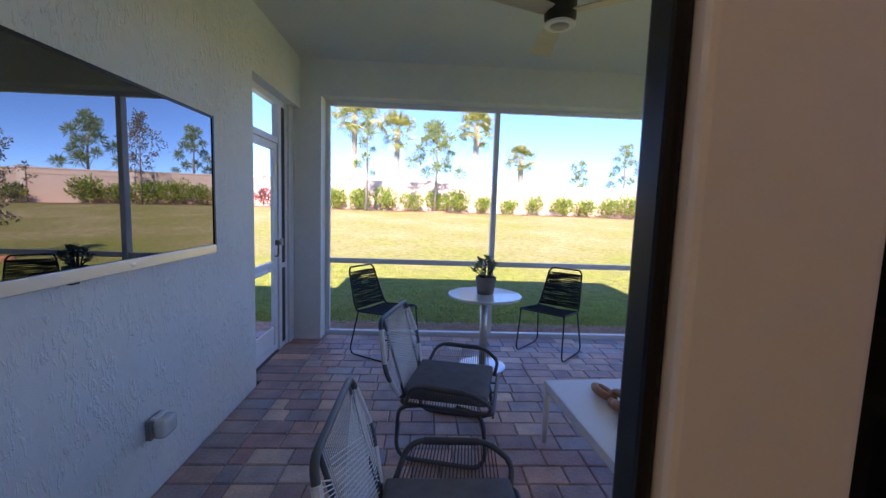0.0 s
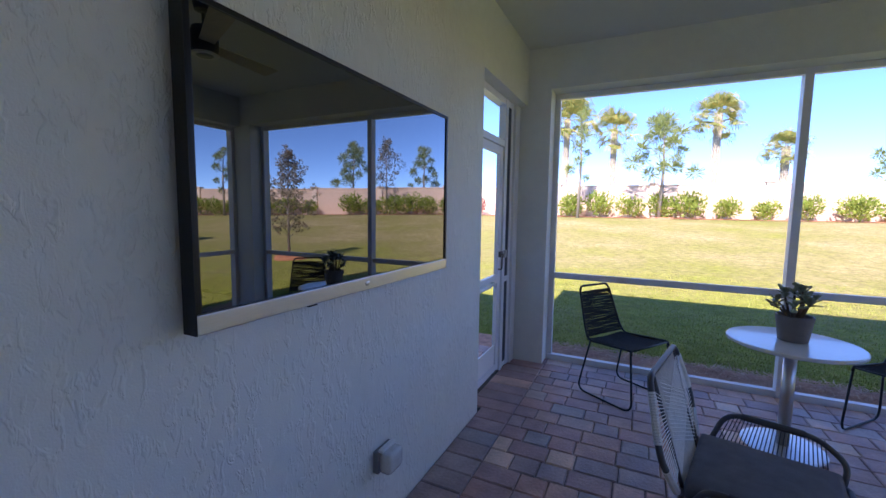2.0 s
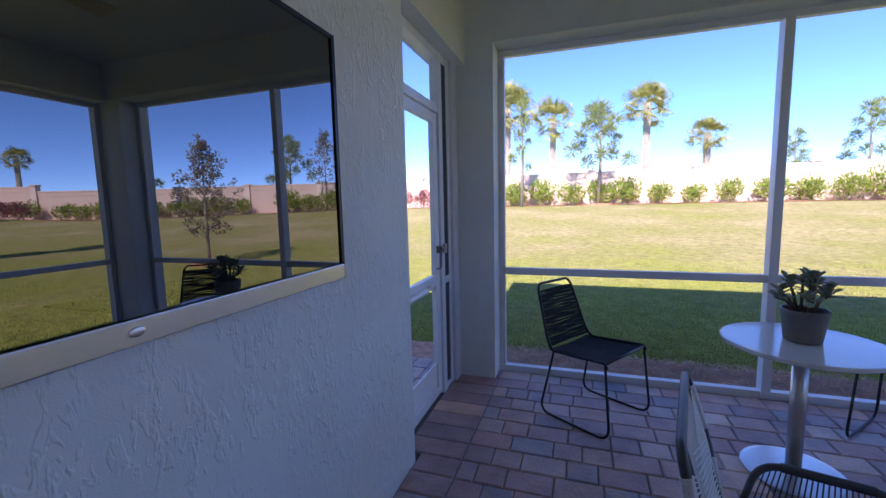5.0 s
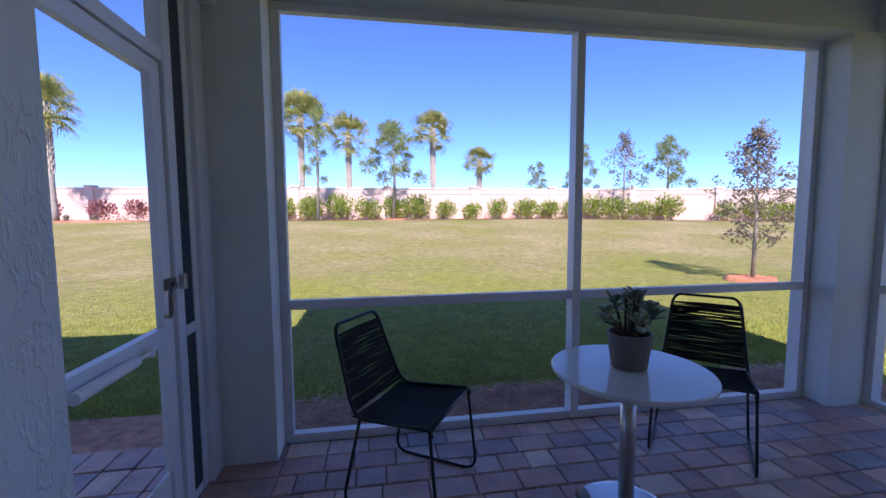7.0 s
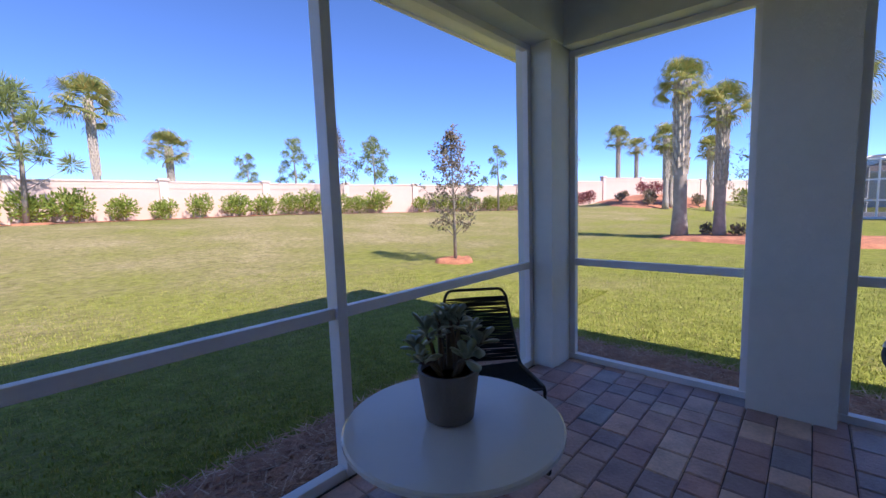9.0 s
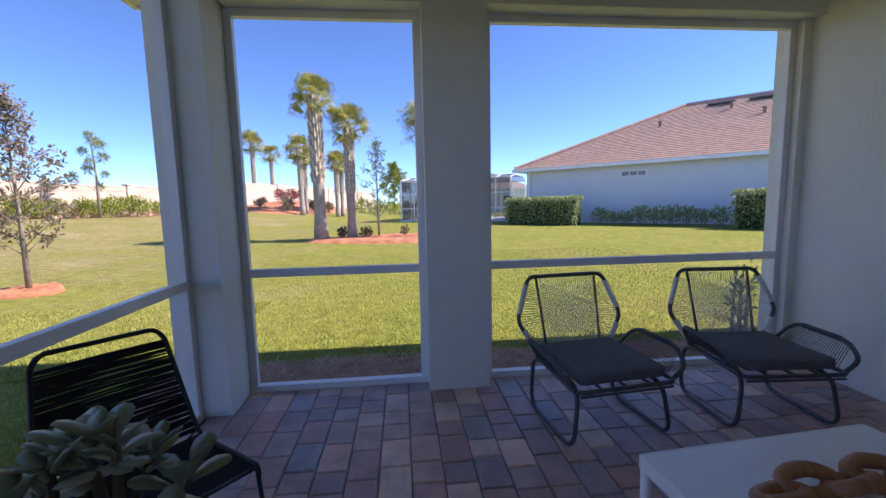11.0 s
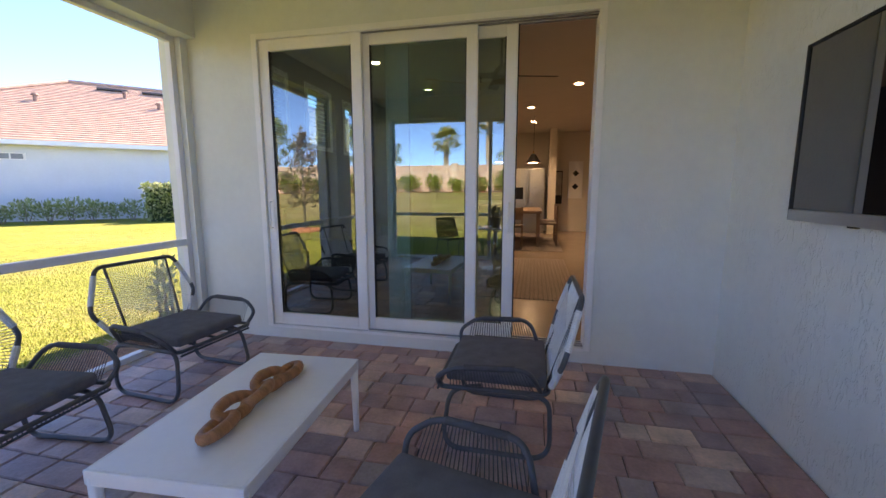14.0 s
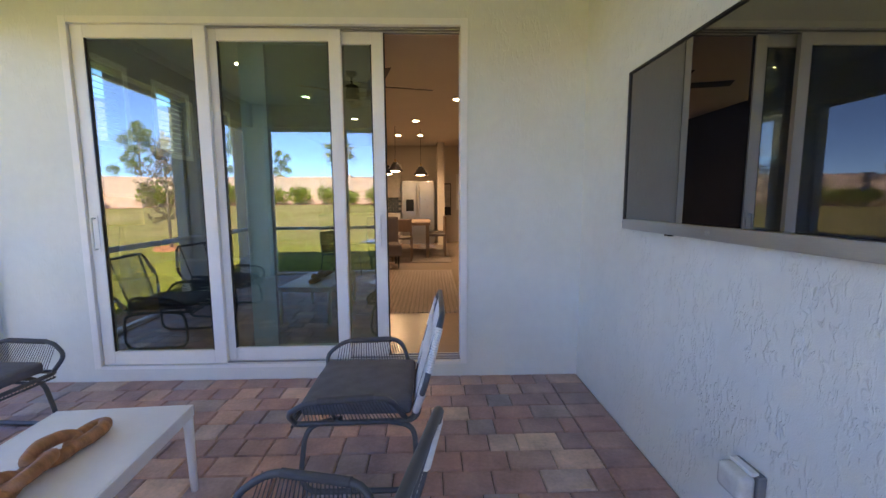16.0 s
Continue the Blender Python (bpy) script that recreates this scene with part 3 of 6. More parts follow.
part("gutter", bm, M_ALU_WARM, house)
part("soffit", boxed(-over, HL + over, -over, HD + over, HE - 0.06, HE - 0.02), M_ALU_WARM, house)
wv = part("wall_vent", boxed(6.15, 7.6, -0.05, 0.02, 2.72, 3.04, bevel=0.01), M_ALU_WARM, house)
for k in range(3):
    part("vent_opening", boxed(6.23 + k * 0.45, 6.62 + k * 0.45, -0.06, -0.045, 2.77, 2.99), mat("grey_louvre", (0.25, 0.27, 0.29), 0.6), wv)
part("downpipe", boxed(0.15, 0.27, -0.12, -0.01, 0, HE - 0.2), M_ALU_WARM, house)

# pool cage beside it
def cage_screen():
    """Dark insect mesh that lets part of the view through."""
    m = mat("cage_insect_mesh", (0.10, 0.10, 0.11), 0.8, var=0.15, scale=3)
    n, l = m.node_tree.nodes, m.node_tree.links
    clear = n.new("ShaderNodeBsdfTransparent")
    mx = n.new("ShaderNodeMixShader")
    mx.inputs[0].default_value = 0.66
    l.new(clear.outputs[0], mx.inputs[1])
    l.new(n["Principled BSDF"].outputs[0], mx.inputs[2])
    l.new(mx.outputs[0], n["Material Output"].inputs["Surface"])
    return m


M_MESH = cage_screen()
CL, CD, CH = 8.6, 7.0, 3.15        # length, depth and eave height of the cage
cage = thing("pool_cage", "white aluminium screened pool cage beside the house", "pool cage", at=Matrix.Translation((30.0, -4.75, -0.1)) @ Matrix.Rotation(radians(64.5), 4, "Z"))
for i in range(9):
    x = CL * i / 8
    part("frame_post", boxed(x - 0.035, x + 0.035, -0.05, 0.05, 0, CH), M_ALU, cage)
    part("frame_post", boxed(x - 0.035, x + 0.035, -CD - 0.05, -CD + 0.05, 0, CH), M_ALU, cage)
    bm = bmesh.new()
    tube(bm, [(x, 0, CH), (x, -1.8, CH + 0.3), (x, -CD + 1.8, CH + 0.3), (x, -CD, CH)], 0.05, 4)
    part("roof_beam", bm, M_ALU, cage)
for y in (-1.75, -3.5, -5.25):
    part("frame_post", boxed(CL - 0.05, CL + 0.05, y - 0.05, y + 0.05, 0, CH), M_ALU, cage)
for y, z in ((0, CH), (0, 1.0), (0, 2.1), (-1.8, CH + 0.3), (-CD + 1.8, CH + 0.3), (-CD, CH), (-CD, 1.0)):
    part("cage_rail", boxed(0, CL, y - 0.04, y + 0.04, z - 0.04, z + 0.04), M_ALU, cage)
for z in (1.0, CH):
    part("cage_rail", boxed(CL - 0.04, CL + 0.04, -CD, 0, z - 0.04, z + 0.04), M_ALU, cage)
part("base_kerb", boxed(-0.1, CL + 0.1, -CD - 0.1, 0.1, -0.05, 0.12), M_NWALL, cage)
bm = bmesh.new()
for q in (((0, 0, CH), (CL, 0, CH), (CL, -1.8, CH + 0.3), (0, -1.8, CH + 0.3)), ((0, -1.8, CH + 0.3), (CL, -1.8, CH + 0.3), (CL, -CD + 1.8, CH + 0.3), (0, -CD + 1.8, CH + 0.3)), ((0, -CD + 1.8, CH + 0.3), (CL, -CD + 1.8, CH + 0.3), (CL, -CD, CH), (0, -CD, CH)), ((CL, 0, 0.1), (CL, -CD, 0.1), (CL, -CD, CH), (CL, 0, CH)), ((0, -0.0, 0.1), (CL, 0, 0.1), (CL, 0, CH), (0, 0, CH))):
    bm.faces.new([bm.verts.new(p) for p in q])
part("insect_mesh", bm, M_MESH, cage, "fine opaque dark sheet standing for the shade in the side recess")

# ---------------- house beyond the pool cage ----------------
M_GREYROOF = mat("grey_brown_roof_tile", (0.24, 0.20, 0.18), 0.85, var=0.2, scale=2.5, bump=0.3, bump_scale=5)
far_house = thing("distant_house", "distant white house with a grey-brown hipped roof beyond the pool cage", "house", at=Matrix.Translation((56.0, -15.0, -0.1)))
part("wall", boxed(0.6, 13.4, 0.6, 14.4, 0, 3.3), M_NWALL, far_house)
bm = bmesh.new()
fv = [bm.verts.new(p) for p in ((0, 0, 3.3), (14, 0, 3.3), (14, 15, 3.3), (0, 15, 3.3), (7, 6.6, 6.6), (7, 8.4, 6.6))]
for q in ((0, 1, 4), (1, 2, 5, 4), (2, 3, 5), (3, 0, 4, 5), (3, 2, 1, 0)):
    bm.faces.new([fv[i] for i in q])
part("roof", bm, M_GREYROOF, far_house, "grey-brown hipped roof")
part("gutter", boxed(-0.12, -0.005, 0, 15, 3.12, 3.32), M_ALU_WARM, far_house)
for y in (2.5, 6.5, 10.5):
    fw = part("window", boxed(0.54, 0.62, y, y + 1.6, 0.9, 2.3), M_ALU_WARM, far_house)
    part("pane", boxed(0.52, 0.545, y + 0.08, y + 1.52, 0.98, 2.22), mat("dark_window_glass", (0.03, 0.035, 0.04), 0.1), fw)

# ---------------- screen door ----------------
sdoor = tagged(new("screen_door"), "white aluminium screen door with a narrow dark-filled side recess, closed", "screen door", kind="structure")
DX = -0.13
bm = bmesh.new()
box(bm, DX - 0.03, DX + 0.03, 2.905, 2.96, 0, 2.444, 0.003)
box(bm, DX - 0.03, DX + 0.035, 3.715, 3.785, 0, 2.444, 0.003)
box(bm, DX - 0.03, DX + 0.035, 3.885, 3.94, 0, 2.444, 0.003)
box(bm, DX - 0.03, DX + 0.06, 3.94, 4.069, 0, 2.444, 0.003)
box(bm, DX - 0.03, DX + 0.03, 2.96, 3.715, 2.39, 2.444, 0.003)
box(bm, DX - 0.03, DX + 0.03, 3.785, 3.885, 2.39, 2.444, 0.003)
box(bm, DX - 0.03, DX + 0.03, 2.96, 3.715, 2.03, 2.085, 0.003)
box(bm, DX - 0.025, DX + 0.036, 3.785, 3.885, 0.82, 0.87, 0.003)
box(bm, DX - 0.03, DX + 0.03, 3.785, 3.885, 0, 0.05, 0.003)
part("door_frame", bm, M_ALU, sdoor)
# opaque dark sheet: the shade of the recess between the posts, as colour
part("side_recess_shade", boxed(DX + 0.027, DX + 0.029, 3.785, 3.885, 0.05, 2.39), mat("recess_shade_grey", (0.05, 0.055, 0.065), 0.8, var=0.15, scale=40), sdoor, "opaque dark sheet standing for the shade in the side recess")
bm = bmesh.new()
box(bm, DX - 0.018, DX + 0.018, 2.965, 3.03, 0.02, 2.025, 0.003)
box(bm, DX - 0.018, DX + 0.018, 3.635, 3.71, 0.02, 2.025, 0.003)
box(bm, DX - 0.018, DX + 0.018, 3.03, 3.635, 1.96, 2.025, 0.003)
box(bm, DX - 0.018, DX + 0.018, 3.03, 3.635, 0.83, 0.905, 0.003)
box(bm, DX - 0.018, DX + 0.018, 3.03, 3.635, 0.02, 0.08, 0.003)
leaf = part("door_leaf", bm, M_ALU, sdoor)
part("kick_panel", boxed(DX - 0.006, DX + 0.006, 3.03, 3.635, 0.08, 0.26, bevel=0.002), M_ALU_WARM, leaf)
bm = bmesh.new()
tube(bm, [(DX + 0.045, 3.05, 0.85), (DX + 0.045, 3.36, 0.85)], 0.020, 12)
tube(bm, [(DX + 0.045, 3.36, 0.85), (DX + 0.045, 3.46, 0.85)], 0.007, 8)
box(bm, DX + 0.018, DX + 0.055, 3.455, 3.475, 0.832, 0.868)
part("door_closer", bm, M_ALU_WARM, leaf, "white pneumatic door closer")
bm = bmesh.new()
box(bm, DX + 0.018, DX + 0.045, 3.645, 3.70, 1.06, 1.11, 0.004)
tube(bm, rounded([(DX + 0.04, 3.66, 1.09), (DX + 0.085, 3.62, 1.09), (DX + 0.085, 3.55, 1.08), (DX + 0.085, 3.545, 0.97), (DX + 0.04, 3.60, 0.96)], 0.025), 0.008, 8)
part("door_handle", bm, mat("dark_bronze_metal", (0.14, 0.12, 0.11), 0.4, metal=0.7), leaf, "dark metal pull handle")
box_latch = boxed(DX + 0.035, DX + 0.06, 3.735, 3.765, 1.05, 1.12, bevel=0.004)
part("latch", box_latch, M_CHROME, leaf, "small chrome latch")

# paving outside the screen door
bm = bmesh.new()
for i in range(6):
    for j in range(7):
        box(bm, -1.22 + i * 0.16, -1.07 + i * 0.16, 2.87 + j * 0.22, 3.08 + j * 0.22, -0.14, -0.03 + RNG.uniform(-0.003, 0.003), 0.008)
tagged(part("door_step_paving", bm, M_PAVER_I), "charcoal and red pavers outside the screen door", "paving", kind="stuff")

# downpipe elbow at the corner
bm = bmesh.new()
tube(bm, rounded([(4.75, 4.55, 2.94), (4.75, 4.55, 2.75), (4.56, 4.32, 2.55), (4.52, 4.28, 2.3), (4.52, 4.28, -0.05)], 0.09, 6), 0.045, 8)
tagged(part("downpipe", bm, M_ALU_WARM, smooth=True), "white downpipe elbow outside the corner column", "downpipe", kind="structure")

# ---------------- television ----------------
TX0, TX1, TY0, TY1, TZ0, TZ1 = 0.028, 0.078, 0.806, 2.172, 1.158, 1.955
tv = thing("television", "large black flat television with a steel lower edge on stucco wall", "television", at=Matrix.Translation((0, 0, 0)))
part("back_case", boxed(0.0, 0.03, TY0 + 0.25, TY1 - 0.25, TZ0 + 0.15, TZ1 - 0.15), M_BLACK, tv)
bm = bmesh.new()
b = 0.014
box(bm, TX0, TX1, TY0, TY0 + b, TZ0 + 0.052, TZ1, 0.003)
box(bm, TX0, TX1, TY1 - b, TY1, TZ0 + 0.052, TZ1, 0.003)
box(bm, TX0, TX1, TY0 + b, TY1 - b, TZ1 - b, TZ1, 0.003)
part("bezel", bm, M_BLACK, tv)
part("screen", boxed(TX0 + 0.01, TX1 - 0.006, TY0 + b, TY1 - b, TZ0 + 0.052, TZ1 - b), M_SCREEN, tv, "glossy black glass screen")
for y in (TY0 - 0.003, TY1):
    part("end_cap", boxed(TX0, TX1, y, y + 0.003, TZ0, TZ1), M_BLACK, tv)
strip = part("steel_edge", boxed(TX0, TX1 + 0.001, TY0, TY1, TZ0, TZ0 + 0.05, bevel=0.003), M_STEEL, tv, "brushed steel edge")
bm = bmesh.new()
bmesh.ops.create_uvsphere(bm, u_segments=14, v_segments=8, radius=0.012, matrix=Matrix.Translation((TX1 + 0.001, 1.475, TZ0 + 0.026)) @ Matrix.Diagonal((0.3, 1.3, 0.8, 1)))
part("badge", bm, M_CHROME, strip)
part("sensor", boxed(TX1 - 0.03, TX1 - 0.01, 1.18, 1.215, TZ0 - 0.008, TZ0), M_BLACK, strip)

# ---------------- weatherproof outlet ----------------
M_CLEAR = glass_pane("clear_plastic", (0.86, 0.88, 0.9), 0.10)
out = thing("outlet_box", "grey outdoor socket under a clear bubble cover on the stucco", "socket", at=Matrix.Translation((0, 1.675, 0.348)))
part("base_plate", boxed(0, 0.03, -0.062, 0.062, -0.05, 0.05, bevel=0.006), mat("grey_plastic", (0.22, 0.22, 0.23), 0.5), out)
bm = boxed(0.03, 0.088, -0.056, 0.056, -0.046, 0.046, bevel=0.018)
part("bubble_cover", bm, mat("milky_plastic", (0.62, 0.62, 0.6), 0.25, var=0.15, scale=30), out, "milky plastic cover", smooth=True)
part("hinge", boxed(0.02, 0.045, -0.05, 0.05, 0.045, 0.058, bevel=0.003), M_ALU, out)

# ---------------- ceiling fan ----------------
M_BLADE = mat("pale_wood_blade", (0.55, 0.47, 0.32), 0.5, var=0.15, scale=6, stretch=(1, 8, 1))
fan = thing("ceiling_fan", "black ceiling fan with pale blades and a round white light", "ceiling fan", at=Matrix.Translation((2.1, 2.24, 0)))
part("canopy", lathe(bmesh.new(), [(0.02, ZC - 0.001), (0.07, ZC - 0.001), (0.06, ZC - 0.05), (0.02, ZC - 0.06)][::-1], 24), M_BRONZE, fan, smooth=False)
part("downrod", cyl(bmesh.new(), (0, 0, 2.78), 0.013, 0.013, 0.1, 12), M_BRONZE, fan)
motor = part("motor", lathe(bmesh.new(), [(0.085, 2.60), (0.095, 2.63), (0.095, 2.74), (0.08, 2.78), (0.02, 2.785)], 32), M_BRONZE, fan)
part("light_ring", lathe(bmesh.new(), [(0.06, 2.583), (0.09, 2.583), (0.096, 2.592), (0.085, 2.60)], 32), mat("white_trim_ring", (0.8, 0.78, 0.7), 0.5), motor)
part("lens", lathe(bmesh.new(), [(0.03, 2.572), (0.05, 2.576), (0.06, 2.584)], 24), mat("frosted_lens", (0.35, 0.33, 0.28), 0.3), motor)
for k in range(3):
    bm = bmesh.new()
    box(bm, 0.09, 0.66, -0.065, 0.065, -0.004, 0.004, 0.003)
    for v in bm.verts:
        v.co.y *= 0.7 + 0.5 * min(1, v.co.x / 0.5)
    bm.transform(Matrix.Rotation(radians(205 + 120 * k), 4, "Z") @ Matrix.Translation((0, 0, 2.66)) @ Matrix.Rotation(radians(11), 4, "X"))
    part("blade", bm, M_BLADE, fan)

# ---------------- bistro table ----------------
M_WHITE_TOP = mat("white_laminate", (0.80, 0.80, 0.80), 0.16, var=0.03, scale=5, coat=0.3)
M_TABLE_EDGE = mat("aluminium_edge", (0.62, 0.62, 0.62), 0.3, metal=0.8, var=0.05)
bistro = thing("bistro_table", "round white bistro table on a steel column and disc base", "table", at=Matrix.Translation((1.893, 3.37, 0)))
part("tabletop", lathe(bmesh.new(), [(0.330, 0.667), (0.340, 0.674), (0.340, 0.686), (0.334, 0.691)], 64), M_WHITE_TOP, bistro, smooth=False)
part("column", cyl(bmesh.new(), (0, 0, 0.02), 0.034, 0.034, 0.64, 32), M_STEEL, bistro, "brushed steel column", smooth=True)
part("base", lathe(bmesh.new(), [(0.215, 0.0), (0.22, 0.004), (0.22, 0.010), (0.20, 0.014), (0.05, 0.022)], 64), M_TABLE_EDGE, bistro)
part("mount_plate", cyl(bmesh.new(), (0, 0, 0.656), 0.09, 0.1, 0.011, 24), M_STEEL, bistro)

# ---------------- potted succulent ----------------
M_POT = mat("taupe_ceramic", (0.19, 0.165, 0.15), 0.6, var=0.12, scale=14, bump=0.15, bump_scale=90)
M_SUCC = piece_mat("succulent_leaf", [(0.22, 0.27, 0.18), (0.28, 0.32, 0.22), (0.24, 0.29, 0.19), (0.32, 0.35, 0.25), (0.36, 0.32, 0.15)], 0.45, True, 0.1)
M_STEM = mat("brown_stem", (0.13, 0.09, 0.06), 0.8, var=0.2, scale=30)
plant = thing("potted_plant", "jade-like succulent with thick grey-green leaves in a taupe pot", "potted plant", at=Matrix.Translation((1.899, 3.388, 0.6915)))
part("pot", lathe(bmesh.new(), [(0.070, 0.0), (0.076, 0.004), (0.096, 0.150), (0.096, 0.160), (0.087, 0.160), (0.085, 0.142)], 40), M_POT, plant, smooth=False)
part("soil", cyl(bmesh.new(), (0, 0, 0.13), 0.08, 0.085, 0.012, 24), M_MULCH_BASE, plant)
prng = random.Random(31)
lb = bmesh.new()
sb = bmesh.new()


def succulent_leaf(bm, at, direction, length):
    """A thick spoon-shaped leaf."""
    d = direction.normalized()
    side = d.cross(Vector((0, 0, 1)))
    side = side.normalized() if side.length > 1e-3 else Vector((1, 0, 0))
    up = side.cross(d)
    prof = [(0, 0.10), (0.25, 0.30), (0.55, 0.62), (0.8, 0.66), (0.95, 0.40), (1.0, 0.08)]
    rows = []
    for t, w in prof:
        c = at + d * (t * length) + up * (0.10 * length * math.sin(t * 2.6))
        hw, th = w * length * 0.40, 0.07 * length * (1.15 - t * 0.6)
        rows.append([bm.verts.new(c - side * hw), bm.verts.new(c + up * th), bm.verts.new(c + side * hw), bm.verts.new(c - up * th)])
    for a, b in zip(rows, rows[1:]):
        for k in range(4):
            bm.faces.new((a[k], a[(k + 1) % 4], b[(k + 1) % 4], b[k]))
    bm.faces.new(rows[-1])


for k in range(12):
    az = k * 2.4 + prng.uniform(-0.3, 0.3)
    lean = (0.1, 0.55, 0.9, 0.4, 1.0, 0.7, 0.25, 0.95, 0.5, 0.85, 0.3, 1.0)[k]
    hgt = 0.155 - 0.115 * lean + prng.uniform(-0.015, 0.02)
    p0 = Vector((0.03 * math.cos(az), 0.03 * math.sin(az), 0.14))
    p2 = Vector((0.122 * lean * math.cos(az), 0.122 * lean * math.sin(az), 0.185 + hgt))
    p1 = (p0 + p2) / 2 + Vector((0, 0, 0.02))
    tube(sb, [p0, p1, p2], [0.008, 0.007, 0.005], 6)
    for j in range(8):
        a2 = j * 2.4 + prng.uniform(-0.4, 0.4)
        base = p1.lerp(p2, 1.0 - 0.06 * j)
        out = Vector((math.cos(a2), math.sin(a2), prng.uniform(0.5, 1.5) if j < 5 else prng.uniform(-0.25, 0.6)))
        succulent_leaf(lb, base, out, prng.uniform(0.042, 0.074))
tagged(part("stem", sb, M_STEM, plant), kind="stuff")
tagged(part("foliage", lb, M_SUCC, plant, smooth=True), kind="stuff")

# ---------------- rope dining chairs ----------------
M_ROD = mat("black_powder_coat", (0.010, 0.010, 0.011), 0.45, var=0.2, scale=20)
M_ROPE = mat("black_rope", (0.009, 0.009, 0.010), 0.8, var=0.3, scale=80, bump=0.4, bump_scale=300)


def dining_chair(at):
    """Sled-base rod chair wound with black rope; it faces local +x."""
    c = thing("dining_chair", "black rope-wound dining chair on a thin steel sled base", "chair", "dining chairs", at=at)
    w = 0.235
    rod = 0.0075
    for s in (1, -1):
        b = bmesh.new()
        tube(b, rounded([(-0.16, s * w * 0.94, 0.44), (-0.25, s * 0.25, rod), (0.25, s * 0.25, rod), (0.205, s * w, 0.455)], 0.085, 7), rod, 8)
        part("sled_leg", b, M_ROD, c, smooth=True)
    b = bmesh.new()
    seat_side = lambda s: [(0.215, s * w, 0.43), (0.205, s * w, 0.462), (0.10, s * w, 0.455), (-0.17, s * w * 0.96, 0.435), (-0.215, s * w * 0.93, 0.50), (-0.318, s * 0.185, 0.81)]
    tube(b, rounded(seat_side(1) + [(-0.333, 0.158, 0.848), (-0.333, -0.158, 0.848)] + seat_side(-1)[::-1], 0.04, 4), 0.009, 8)
    tube(b, [(0.205, w, 0.455), (0.205, -w, 0.455)], 0.007, 8)
    part("seat_frame", b, M_ROD, c, smooth=True)
    b = bmesh.new()
    n = 84
    rr = random.Random(5)
    for k in range(n):
        t = k / (n - 1)
        x = -0.200 - 0.116 * t
        z = 0.455 + 0.345 * t
        hw = w * 0.95 - (w * 0.95 - 0.186) * t
        sag = 0.012 * math.sin(math.pi * t)
        dz = rr.uniform(-0.006, 0.006)
        tube(b, [(x, hw, z + dz), (x - sag, 0, z + rr.uniform(-0.006, 0.006)), (x, -hw, z - dz)], 0.0039, 5)
    tagged(part("back_rope", b, M_ROPE, c), kind="stuff")
    b = bmesh.new()
    for k in range(60):
        t = k / 59
        x = 0.20 - 0.40 * t
        z = 0.462 - 0.026 * t - 0.01 * math.sin(math.pi * t)
        tube(b, [(x, w * (1 - 0.05 * t), z), (x, 0, z - 0.012), (x, -w * (1 - 0.05 * t), z)], 0.0036, 5)
    tagged(part("seat_rope", b, M_ROPE, c), kind="stuff")
    return c


first_dining = dining_chair(pose(0.95, 3.72, 0.0, 0, 0, -33))
copy_thing(first_dining, pose(2.66, 3.80, 0.0, 0, 0, 228))

# ---------------- lounge chairs ----------------
M_FRAME = mat("charcoal_powder_coat", (0.080, 0.085, 0.097), 0.42, var=0.15, scale=20)
M_CORD = mat("pale_grey_cord", (0.80, 0.79, 0.77), 0.7, var=0.12, scale=40)
M_CORD_D = mat("charcoal_cord", (0.075, 0.077, 0.085), 0.7, var=0.15, scale=40)
M_CUSH = mat("charcoal_cushion_fabric", (0.155, 0.16, 0.18), 0.9, var=0.18, scale=14, bump=0.35, bump_scale=420, spec=0.2)


